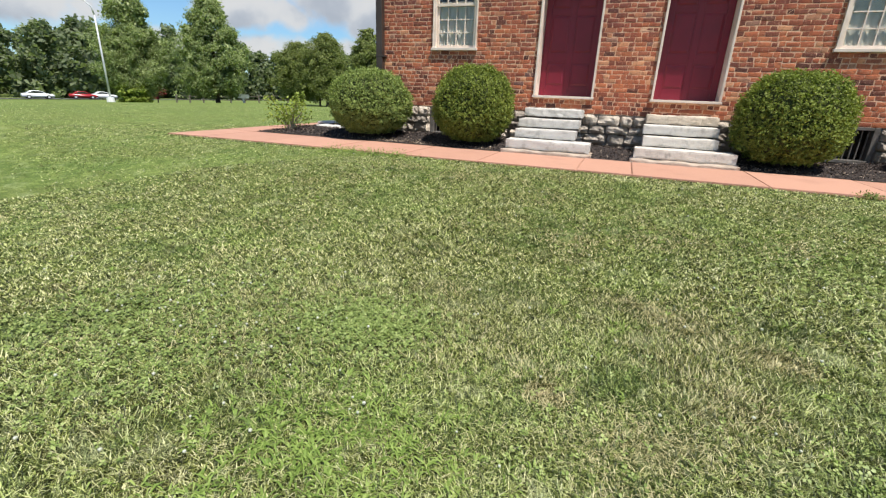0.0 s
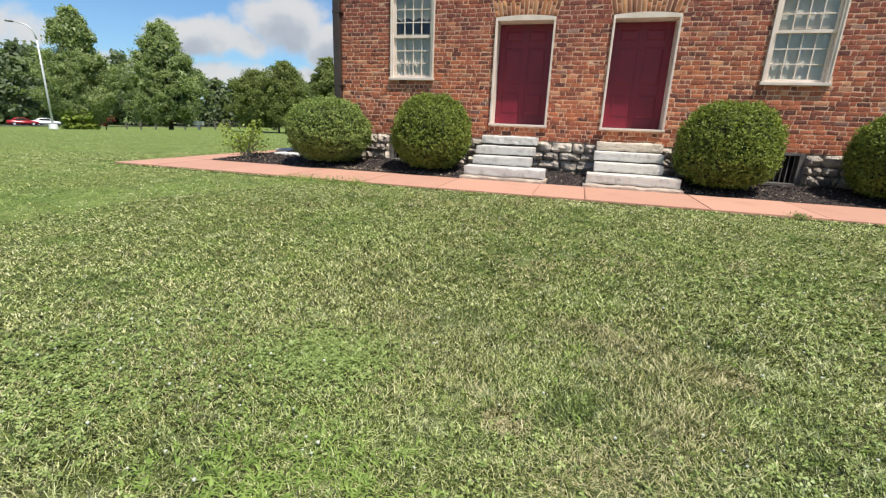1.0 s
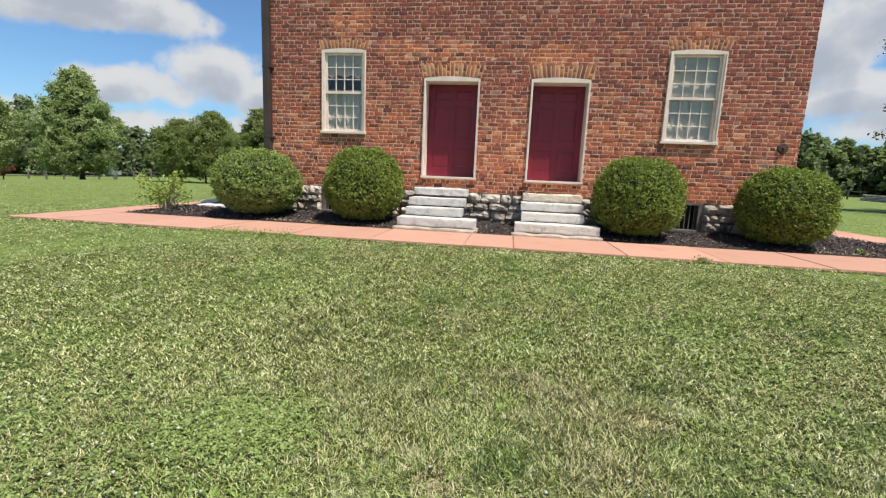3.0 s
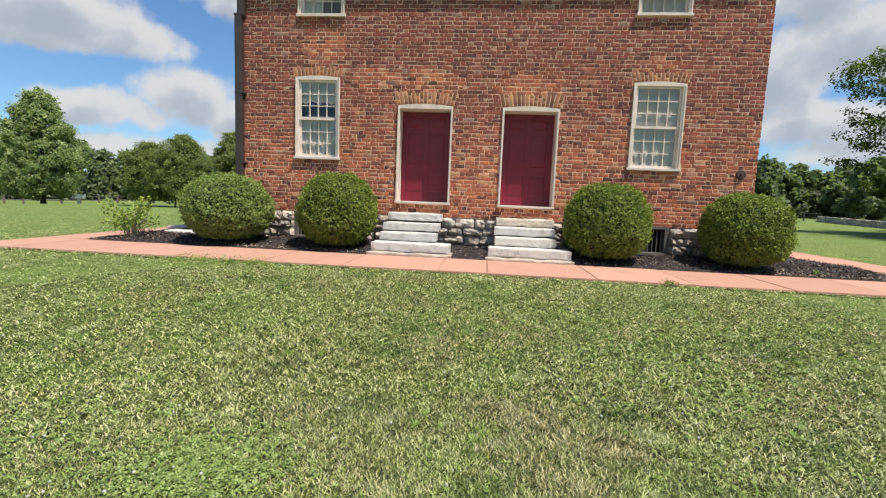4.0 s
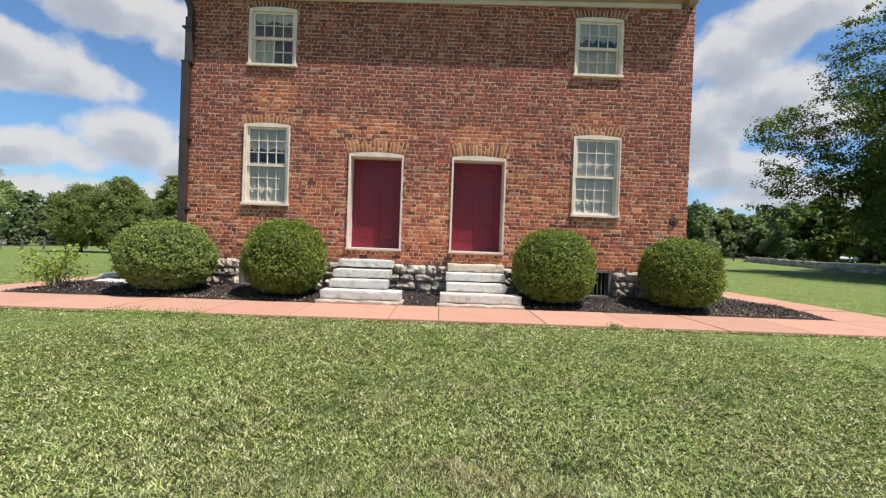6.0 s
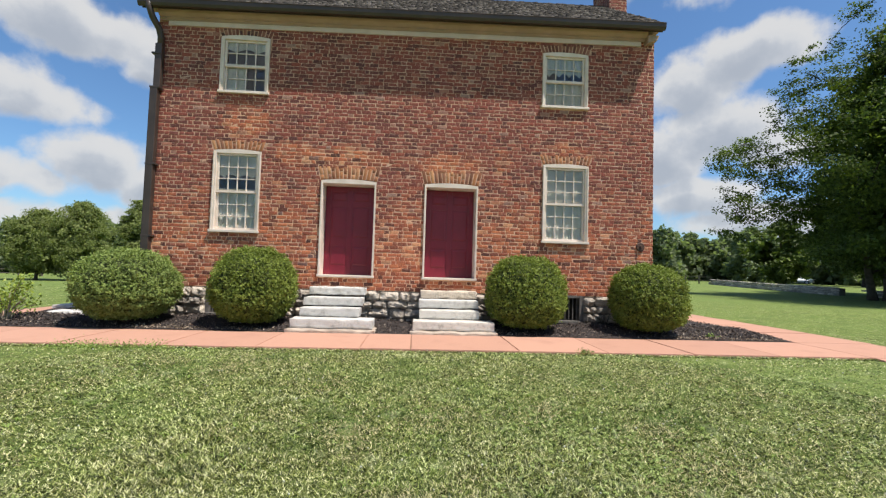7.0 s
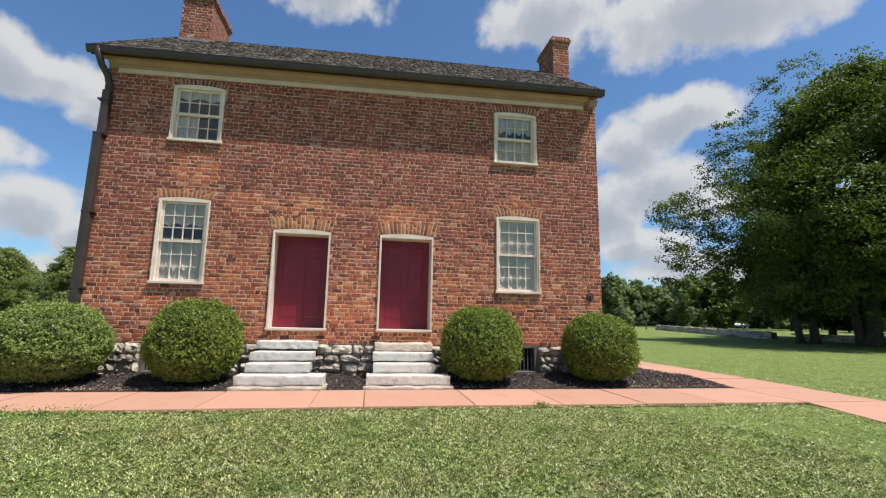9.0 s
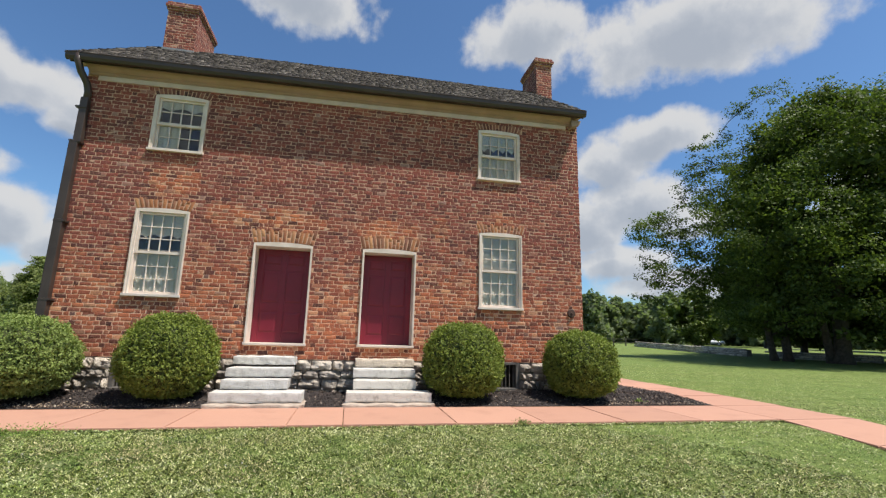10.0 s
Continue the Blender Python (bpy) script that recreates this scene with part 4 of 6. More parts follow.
# Wall anchor and the cellar vents.
anchor = thing("wall_anchor", "round rusty iron anchor plate on the brick wall", "wall anchor", at=(4.55, -0.012, 1.72))
bm = bmesh.new()
bmesh.ops.create_cone(bm, segments=20, radius1=0.10, radius2=0.08, depth=0.03, cap_ends=True, matrix=Matrix.Rotation(math.pi / 2, 4, "X"))
part("plate", bm, RUST, anchor)
bm = bmesh.new()
bmesh.ops.create_cone(bm, segments=6, radius1=0.03, radius2=0.025, depth=0.04, cap_ends=True, matrix=Matrix.Translation((0, -0.03, 0)) @ Matrix.Rotation(math.pi / 2, 4, "X"))
part("nut", bm, RUST, anchor)
for _, x0, x1, z0, z1 in CELLARS:
    vent = thing("cellar_vent", "barred cellar opening in a weathered grey wooden frame", "vent", "cellar vents")
    boxed("vent_frame", BOARD, vent, x0 + 0.002, x0 + 0.075, -0.01, 0.16, z0 + 0.055, z1 - 0.002, 0.006)
    boxed("vent_frame", BOARD, vent, x1 - 0.075, x1 - 0.002, -0.01, 0.16, z0 + 0.055, z1 - 0.002, 0.006)
    boxed("vent_lintel", BOARD, vent, x0 + 0.076, x1 - 0.076, -0.005, 0.16, z1 - 0.05, z1 - 0.002, 0.006)
    boxed("vent_sill", BOARD, vent, x0 + 0.002, x1 + 0.03, -0.05, 0.2, z0, z0 + 0.053, 0.008, "pale weathered sill board")
    count = 9
    for n in range(count):
        x = x0 + 0.076 + (x1 - x0 - 0.152) * (n + 0.5) / count
        bm = bmesh.new()
        tube(bm, [(x, 0.05, z0 + 0.05), (x, 0.05, z1 - 0.05)], [0.011, 0.011], 6)
        part("bar", bm, BOARD, vent)
    # Near-black sheet added to stand for the unlit cellar behind the bars.
    boxed("backing", CELLAR_DARK, vent, x0 + 0.01, x1 - 0.01, 0.36, 0.38, z0 + 0.06, z1 - 0.01, 0)


# ---------------- steps ----------------
def rough_block(x0, x1, y0, y1, z0, z1, rng, rough=0.008, bevel=0.018, cuts=16):
    """A hewn stone with rounded arrises and worn, uneven faces."""
    bm = bmesh.new()
    box(bm, x0, x1, y0, y1, z0, z1)
    for axis, n in ((0, cuts), (1, 4), (2, 4)):
        edges = [e for e in bm.edges if abs((e.verts[0].co - e.verts[1].co).normalized()[axis]) > 0.9]
        bmesh.ops.subdivide_edges(bm, edges=edges, cuts=n, use_grid_fill=True)
    seed = Vector((rng.random() * 50, rng.random() * 50, rng.random() * 50))
    lo, hi = Vector((x0, y0, z0)), Vector((x1, y1, z1))
    mid = (lo + hi) / 2
    for v in bm.verts:
        ends = [a for a in range(3) if min(abs(v.co[a] - lo[a]), abs(v.co[a] - hi[a])) < 1e-4]
        if len(ends) > 1:
            chip = bevel * (0.35 + 0.9 * max(0.0, noise.noise(v.co * 5 + seed) + 0.2))
            for a in ends:
                v.co[a] += chip * (1 if v.co[a] < mid[a] else -1)
        v.co += noise.noise_vector(v.co * 5 + seed) * rough * 0.7 + noise.noise_vector(v.co * 17 + seed) * rough * 0.5
    return bm


def flight(x0, x1, wide0, wide1, group, rng, shift, top):
    s = thing("stone_steps", "flight of four pale grey limestone steps before a red door", "steps", group)
    rows = [(0.555 + shift[0], 0.712 + shift[0], -0.34, -0.004, x0, x1), (0.385, 0.548, -0.64, -0.25, x0 - 0.03, x1 - 0.01), (0.215, 0.378, -0.94, -0.5, x0 - 0.02, x1 - 0.03), (0.058, 0.215, -1.27, -0.8, wide0, wide1)]
    for n, (z0, z1, y0, y1, a, b) in enumerate(rows):
        part("step", rough_block(a, b, y0, y1, z0 + (0.012 if n < 3 else 0), z1, rng, 0.007 if n else 0.018, 0.009), top if n == 0 else STEP, s, "tan rough-hewn top step" if n == 0 and top is not STEP else "")
        if n < 3:
            # Recessed stone, its colour darkened to draw the shade line under each tread.
            part("riser_stone", rough_block(a + 0.06, b - 0.05, y0 + 0.09, -0.006, z0 - 0.165, z0 + 0.022, rng, 0.006), TREAD_SHADE, s, "recessed stone coloured dark for the shade under the tread")
    part("footing", rough_block(wide0 - 0.05, wide1 + 0.05, -1.39, -0.75, -0.08, 0.055, rng, 0.018), FOOTING, s, "rough pale concrete footing")


step_rng = random.Random(11)
flight(-2.155, -1.095, -2.255, -0.845, "front steps", step_rng, (0.015,), STEP)
flight(-0.025, 1.085, -0.155, 1.275, "front steps", step_rng, (-0.005,), STEP_TAN)


# ---------------- pavement ----------------
PAVE_IN, PAVE_OUT = -1.36, -2.78
slab_rng = random.Random(4)


def slab_object(parent, corners, name="slab"):
    """A concrete slab over four corners on the ground."""
    bm = bmesh.new()
    cx, cy = sum(c[0] for c in corners) / 4, sum(c[1] for c in corners) / 4
    inset = [(x + 0.004 * (cx > x) - 0.004 * (cx < x), y + 0.004 * (cy > y) - 0.004 * (cy < y)) for x, y in corners]
    lift = slab_rng.uniform(-0.004, 0.004)
    top = [bm.verts.new((x, y, max(gz(x, y) + 0.035, -0.5) + lift)) for x, y in inset]
    low = [bm.verts.new((x, y, gz(x, y) - 0.08)) for x, y in inset]
    bm.faces.new(top)
    bm.faces.new(low[::-1])
    for n in range(4):
        bm.faces.new((low[n - 1], low[n], top[n], top[n - 1]))
    bmesh.ops.recalc_face_normals(bm, faces=bm.faces[:])
    rim = [e for e in bm.edges if all(v in top for v in e.verts)]
    bmesh.ops.bevel(bm, geom=rim, offset=0.008, segments=2, affect="EDGES")
    return part(name, bm, SLAB, parent)


pavement = thing("pavement", "salmon pink concrete walk with cut joints along the house", "pavement", kind="structure")
xs = [-8.55, -7.72, -6.3, -4.92, -3.55, -2.3, -0.885, -0.175, 1.365, 2.66, 3.95, 5.25, 6.70, 8.2]
for a, b in zip(xs, xs[1:]):
    slab_object(pavement, [(a, PAVE_OUT), (b, PAVE_OUT), (b, PAVE_IN), (a, PAVE_IN)])
for n in range(8):
    y = PAVE_IN + 1.35 * n
    slab_object(pavement, [(6.72, y), (8.28, y), (8.32, y + 1.35), (6.78, y + 1.35)])
    slab_object(pavement, [(-8.58, y), (-7.72, y), (-7.72, y + 1.35), (-8.62, y + 1.35)])
for n in range(4):
    y = PAVE_OUT - 1.35 * n
    slab_object(pavement, [(6.70, y - 1.35), (8.15, y - 1.35), (8.20, y), (6.70, y)])


# ---------------- mulch bed ----------------
def bed_z(x, y):
    near = smooth01(np.asarray(y, float), -1.36, -0.2)
    lump = 0.018 * np.sin(x * 4.1 + 1.3 * y) + 0.014 * np.sin(7.3 * y + 2.2 * x)
    return 0.004 + 0.10 * near * np.exp(-np.maximum(np.abs(x + 0.3) - 6.2, 0)) + lump * near


def build_bed():
    xs, ys = np.linspace(-7.72, 6.74, 150), np.concatenate([np.linspace(PAVE_IN + 0.003, 0.03, 20), np.linspace(0.3, 5.0, 12)])
    gx, gy = np.meshgrid(xs, ys, indexing="ij")
    zz = bed_z(gx, gy)
    v = np.stack([gx, gy, zz], -1).reshape(-1, 3)
    n = np.arange(len(xs) * len(ys)).reshape(len(xs), len(ys))
    f = np.stack([n[:-1, :-1], n[1:, :-1], n[1:, 1:], n[:-1, 1:]], -1).reshape(-1, 4)
    bed = tagged(finish("mulch_bed", mesh_np("mulch_bed", v, f), SOIL, smooth=True), "dark shredded bark mulch bed along the foundation", "mulch bed", kind="structure")
    rng = np.random.default_rng(3)
    n = 26000
    x, y = rng.uniform(-7.7, 6.72, n), PAVE_IN + 0.02 + 1.34 * rng.random(n) ** 0.9
    side = rng.random(n) < 0.2
    x = np.where(side, np.where(rng.random(n) < 0.5, rng.uniform(-7.7, -5.6, n), rng.uniform(4.95, 6.72, n)), x)
    y = np.where(side, rng.uniform(-1.3, 3.0, n), y)
    c = np.stack([x, y, bed_z(x, y) + rng.uniform(0.0, 0.022, n)], 1)
    up = np.tile([0, 0, 1.6], (n, 1))
    me = leaves_np("mulch_chips", c, rng.uniform(0.02, 0.06, n), rng, up, 0.8, 0.35)
    m = 3200
    lx = rng.uniform(-7.4, 6.6, m)
    ly = PAVE_IN + 0.03 + np.abs(rng.normal(size=m)) * 0.16
    keep = (np.sin(lx * 1.3 + 0.5) + 0.5 * np.sin(lx * 4.1) + rng.normal(size=m) * 0.5 > 0.1) & ~((lx > -2.35) & (lx < 1.35))
    lx, ly = lx[keep], ly[keep]
    up2 = np.tile([0, 0, 1.6], (len(lx), 1))
    litter = leaves_np("leaf_litter", np.stack([lx, ly, bed_z(lx, ly) + rng.uniform(0.01, 0.026, len(lx))], 1), rng.uniform(0.015, 0.045, len(lx)), rng, up2, 0.8, 0.45)
    tagged(finish("leaf_litter", litter, LITTER, bed), "pale dry leaf litter along the edge of the walk", kind="stuff")
    tagged(finish("mulch_chips", me, MULCH, bed), "shredded dark bark chips with a few pale splinters", kind="stuff")


build_bed()
rng = random.Random(8)
for x0, x1, y0, y1, z in ((-8.3, -7.0, 1.6, 2.3, 0.04), (-7.2, -6.2, 0.05, 0.45, 0.07), (-6.9, -6.3, -0.25, 0.0, 0.05)):
    st = part("flagstone", rough_block(x0, x1, y0, y1, -0.03, z + 0.04, rng, 0.015), STEP)
    tagged(st, "flat pale flagstone lying at the edge of the bed", "flagstone", "flagstones")


# ---------------- foundation stones ----------------
def stone_mesh(seed, w=1.0):
    """A rough hewn block of unit width, a fifth deep."""
    r = random.Random(seed)
    bm = bmesh.new()
    box(bm, -0.5, 0.5, -0.09, 0.05, -0.5, 0.5)
    bmesh.ops.subdivide_edges(bm, edges=bm.edges[:], cuts=3, use_grid_fill=True)
    off = Vector((r.random() * 90, r.random() * 90, 0))
    for v in bm.verts:
        e = max(abs(v.co.x), abs(v.co.z)) * 2
        if v.co.y < 0.03:
            v.co.y += 0.075 * max(0.0, e - 0.55) ** 1.5 * 2.2
            v.co += noise.noise_vector(v.co * 2.7 + off) * 0.06 + noise.noise_vector(v.co * 7 + off) * 0.04
            v.co.x *= 1 - 0.09 * (abs(v.co.z) * 2) ** 4
            v.co.z *= 1 - 0.10 * (abs(v.co.x) * 2) ** 4
    me = bpy.data.meshes.new("stone")
    bm.to_mesh(me)
    bm.free()
    me.materials.append(STONE)
    return me


stones = [stone_mesh(s) for s in range(8)]
rng = random.Random(21)
z = -0.05
for height in (0.165, 0.19, 0.155, 0.195):
    x = HX0 - rng.uniform(0, 0.1)
    while x < HX1:
        w = rng.uniform(0.15, 0.42)
        a, b = max(x, HX0), min(x + w, HX1)
        for _, c0, c1, _, _ in CELLARS:
            if a < c1 and b > c0:
                if c0 - a > 0.06:
                    b = c0
                elif b - c1 > 0.06:
                    a = c1
                else:
                    a = b = 0
        if b - a > 0.05:
            st = new("stone", rng.choice(stones))
            st.parent = foundation
            st.location = ((a + b) / 2, 0.0, z + height / 2 + rng.uniform(-0.006, 0.006))
            st.scale = (b - a - rng.uniform(0.008, 0.03), rng.uniform(0.7, 1.25), height - rng.uniform(0.006, 0.028))
            st.rotation_euler = (0, rng.choice((0, math.pi)) + rng.uniform(-0.07, 0.07), 0)
        x += w
    z += height


# ---------------- front brickwork ----------------
def blocked(v):
    spans = []
    for name, x0, x1, z0, z1, rise, tall in OPENINGS:
        if z0 - 0.01 < v < z1 - rise:
            spans.append((x0 - 0.006, x1 + 0.006))
        elif z1 - rise <= v < z1 - rise + tall - 0.02:
            lean = 0.07 * (v - (z1 - rise)) / tall + 0.02
            spans.append((x0 - lean, x1 + lean))
    return spans


np_rng = np.random.default_rng(17)
rows = brick_rows(HX0, HX1, STONE_TOP, STONE_TOP + COURSE * 72, random.Random(3), blocked)
near = [r for r in rows if -3.0 < r[0] < 1.9 and r[3] < 2.6][:300]
chosen = set(near)
joined_bricks("brickwork", [r for r in rows if r not in chosen], np_rng, front_place, BRICK_STUFF, wall_front)


def brick_mesh(w, seed):
    r = np.random.default_rng(seed)
    v, one = brick_arrays([(-w / 2, w / 2, -0.0318, 0.0318)], r)
    me = mesh_np("brick", front_place(v.reshape(-1, 3)), one)
    me.materials.append(BRICK)
    return me


stretchers, headers = [brick_mesh(0.180, s) for s in range(10)], [brick_mesh(0.087, 50 + s) for s in range(8)]
rng = random.Random(31)
for a, b, c, d in near:
    w = b - a
    kind, base = (stretchers, 0.180) if w > 0.13 else (headers, 0.087)
    ob = new("brick", rng.choice(kind))
    ob.parent = wall_front
    ob.location = ((a + b) / 2, 0, (c + d) / 2)
    ob.scale = (w / base, 1, (d - c) / 0.0636)


def arch_bricks():
    rng = np.random.default_rng(9)
    verts, one = [], None
    for name, x0, x1, z0, z1, rise, tall in OPENINGS:
        w, spring = x1 - x0, z1 - rise
        n = int(round((w + 0.1) / 0.078))
        mid = (x0 + x1) / 2
        for i in range(n):
            ts = [-1 + 2 * (i + e) / n for e in (0.12, 0.88)]
            cut = 0.62 if i % 2 else 0.38
            whole = rng.random() < 0.68
            for lo, hi in (((0.0, 1.0),) if whole else ((0.0, cut - 0.02), (cut + 0.02, 1.0))):
                q = []
                for t, h in ((ts[0], lo), (ts[1], lo), (ts[1], hi), (ts[0], hi)):
                    z = spring + rise * (1 - t * t) + 0.004 + h * (tall - 0.035 * (1 - abs(t)))
                    q.append((mid + t * (w / 2 + 0.012 + 0.07 * h) + rng.uniform(-0.003, 0.003), z))
                q = np.array(q)
                c = q.mean(0)
                f = rng.uniform(0.0015, 0.003)
                back, edge = np.c_[q, np.full(4, 0.012)], np.c_[q, np.full(4, -0.45 * f)]
                face = np.c_[c + (q - c) * [0.94, 0.98], np.full(4, -f)]
                verts.append(np.concatenate([back, edge, face]))
    one = np.array([(8, 9, 10, 11)] + [(a, (a + 1) % 4, 4 + (a + 1) % 4, 4 + a) for a in range(4)] + [(4 + a, 4 + (a + 1) % 4, 8 + (a + 1) % 4, 8 + a) for a in range(4)])
    v = np.concatenate(verts)
    f = (np.arange(len(verts))[:, None, None] * 12 + one[None]).reshape(-1, 4)
    tagged(finish("arch_bricks", mesh_np("arch_bricks", front_place(v), f), ARCH, wall_front), "orange gauged bricks set on end over the openings", kind="stuff")


arch_bricks()


def gable_bricks(parent, x, sign):
    rng = random.Random(77)

    def outside(v):
        if v < EAVE_Z + 0.1:
            return []
        reach = (RIDGE_Z - 0.2 - v) / (RIDGE_Z - ROOF_Z0) * (RIDGE_Y - ROOF_Y0)
        return [(-1, RIDGE_Y - reach), (RIDGE_Y + reach, 9)]

    rects = brick_rows(0.0, HY1, STONE_TOP, STONE_TOP + COURSE * 105, rng, outside)
    joined_bricks("brickwork", rects, np.random.default_rng(5), lambda v: np.stack([np.full(len(v), x) - sign * v[:, 2], v[:, 0] if sign > 0 else HY1 - v[:, 0], v[:, 1]], 1), BRICK_STUFF, parent)


gable_bricks(wall_east, HX1, 1)
gable_bricks(wall_west, HX0, -1)


# ---------------- roof shakes ----------------
def shakes():
    rng = np.random.default_rng(12)
    ahead = Vector((0, RIDGE_Y - ROOF_Y0, RIDGE_Z - ROOF_Z0)).normalized()
    singles, joined = [], []
    expose = 0.115
    for side in (0, 1):
        rows = int(SLOPE / expose) + 1
        for row in range(rows):
            x = ROOF_X0 - 0.02 - rng.random() * 0.08
            while x < ROOF_X1 + 0.02:
                w = rng.uniform(0.07, 0.16)
                s = row * expose - 0.05 + rng.uniform(-0.022, 0.022)
                e = min(s + 0.26, SLOPE + 0.02)
                spot = (x, min(x + w - 0.006, ROOF_X1 + 0.03), s, e, rng.uniform(0.014, 0.034), rng.uniform(-0.003, 0.003), side)
                if not (-5.35 < x < -4.62 and 2.5 < roof_point(0, s + 0.1, side)[1] < 3.85):
                    (singles if side == 0 and row < 4 and len(singles) < 300 else joined).append(spot)
                x += w

    def corners(a, b, s, e, thick, tilt, side):
        flip = 1 if side == 0 else -1
        nrm = Vector((0, NORMAL.y * flip, NORMAL.z))
        out = []
        for lift in (0.004, None):
            for x, t, q in ((a, s, thick), (b, s, thick), (b, e, 0.007), (a, e, 0.007)):
                p = Vector(roof_point(x, max(t, -0.06), side))
                out.append(p + nrm * ((q + (tilt if x == a else -tilt) + 0.012) if lift is None else lift))
        return out

    quads = [(4, 5, 6, 7), (0, 1, 5, 4), (1, 2, 6, 5), (2, 3, 7, 6), (3, 0, 4, 7)]
    vs = np.array([[tuple(p) for p in corners(*j)] for j in joined])
    f = (np.arange(len(vs))[:, None, None] * 8 + np.array(quads)[None]).reshape(-1, 4)
    tagged(finish("shakes", mesh_np("shakes", vs.reshape(-1, 3), f), SHAKE_STUFF, roof), "split grey wood shakes", kind="stuff")
    for j in singles:
        c = corners(*j)
        mid = sum(c, Vector()) / 8
        me = mesh_np("shingle", [tuple(p - mid) for p in c], quads)
        me.materials.append(SHAKE)
        ob = new("shingle", me)
        ob.parent = roof
        ob.location = mid


shakes()


# ---------------- clipped shrubs ----------------
def boxwood(x, y, rx, ry, top, mat, seed, label, squash=2.6):
    rng = np.random.default_rng(seed)
    base = 0.09
    s = thing("boxwood_shrub", label, "shrub", "clipped boxwoods", at=(x, y, base))
    h = top - base
    zc = h * 0.46
    off = Vector((seed * 3.1, seed * 1.7, 0))

    def shell(d, k):
        """A place on the clipped surface towards d: a ball with full flanks and a slightly flat foot."""
        p = np.where(d[:, 2] < 0, squash, 2.35)
        side = np.hypot(d[:, 0], d[:, 1])
        r = (side ** p + np.abs(d[:, 2]) ** p) ** (-1 / p)
        lump = np.array([noise.noise(Vector(q) * 1.7 + off) * 0.07 + noise.noise(Vector(q) * 4.5 + off) * 0.055 + noise.noise(Vector(q) * 11 + off) * 0.055 for q in d])
        r = r * (1 + lump) * k
        up = np.where(d[:, 2] > 0, (h - zc), zc)
        return np.stack([d[:, 0] * r * rx, d[:, 1] * r * ry, zc + d[:, 2] * r * up], 1)

    # Short shoots, each with a few leaves along it, grown out of the clipped shell.
    n, each = 8600, 5
    d = rng.normal(size=(n, 3))
    d /= np.linalg.norm(d, axis=1, keepdims=True)
    depth = 1 - 0.11 * rng.random(n) ** 1.4 + 0.045 * (rng.random(n) < 0.10)
    c = shell(d, 1.0)
    c[:, :2] *= depth[:, None]
    c[:, 2] = zc + (c[:, 2] - zc) * depth
    lead = d * 0.8 + rng.normal(size=(n, 3)) * 0.55 + np.array([0, 0, 0.35])
    lead /= np.linalg.norm(lead, axis=1, keepdims=True)
    step = np.tile(np.linspace(-0.03, 0.032, each), n)[:, None]
    c = np.repeat(c, each, 0) + np.repeat(lead, each, 0) * step + rng.normal(size=(n * each, 3)) * 0.008
    d = np.repeat(d, each, 0)
    keep = c[:, 2] > 0.015
    me = leaves_np("foliage", c[keep], rng.uniform(0.022, 0.046, keep.sum()), rng, d[keep] * 0.45 + np.array([0, 0, 0.35]), 0.7, 0.58)
    tagged(finish("foliage", me, mat, s), kind="stuff")
    # Solid dark mass: the shade between the shoots is put into its colour.
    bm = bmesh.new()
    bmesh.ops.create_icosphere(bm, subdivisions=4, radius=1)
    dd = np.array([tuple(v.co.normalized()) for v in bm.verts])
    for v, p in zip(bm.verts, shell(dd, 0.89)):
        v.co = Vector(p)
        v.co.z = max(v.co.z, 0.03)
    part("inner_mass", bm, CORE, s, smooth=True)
    bm = bmesh.new()
    for a in range(5):
        q = 2.5 * a + seed
        tube(bm, [(0.05 * math.cos(q), 0.05 * math.sin(q), -0.06), (0.16 * math.cos(q), 0.16 * math.sin(q), 0.25)], [0.02, 0.014], 6)
    part("stem", bm, BARK, s)
    return s


boxwood(-5.19, -0.83, 0.80, 0.80, 1.31, BOX_A, 1, "broad pale green clipped boxwood at the house corner", 2.15)
boxwood(-3.02, -0.80, 0.72, 0.70, 1.40, BOX_B, 2, "round bright green clipped boxwood beside the steps", 2.5)
boxwood(1.93, -0.80, 0.735, 0.70, 1.40, BOX_B, 3, "round bright green clipped boxwood beside the steps", 2.5)
boxwood(4.29, -0.80, 0.685, 0.70, 1.335, BOX_B, 4, "round bright green clipped boxwood at the house corner", 2.5)

# The straggling shrub at the bed's end.
rng = np.random.default_rng(14)
shrub = thing("straggly_shrub", "small straggly shrub with bare pale stems and few leaves", "shrub", at=(-7.30, -0.72, 0.0))
pr, tips = random.Random(5), []
for n in range(22):
    a, lean, tall = pr.uniform(0, 6.28), pr.uniform(0.1, 0.42), pr.uniform(0.28, 0.72)
    mid = (lean * 0.4 * math.cos(a), lean * 0.4 * math.sin(a), tall * 0.55)
    tip = (lean * math.cos(a), lean * math.sin(a), tall)
    bm = bmesh.new()
    tube(bm, [(0.05 * math.cos(a), 0.05 * math.sin(a), -0.02), mid, tip], [0.012, 0.009, 0.004], 5)
    part("stem", bm, PALE_STEM, shrub)
    if n < 10:
        tips += [tip, tuple(0.5 * (p + q) for p, q in zip(mid, tip))]
tips = np.array(tips)
c = tips[rng.integers(0, len(tips), 850)] + rng.normal(size=(850, 3)) * [0.09, 0.09, 0.08]
c[:, 2] = np.maximum(c[:, 2], 0.1)
tagged(finish("foliage", leaves_np("foliage", c, rng.uniform(0.045, 0.085, 850), rng), LEAF_LIME, shrub), kind="stuff")


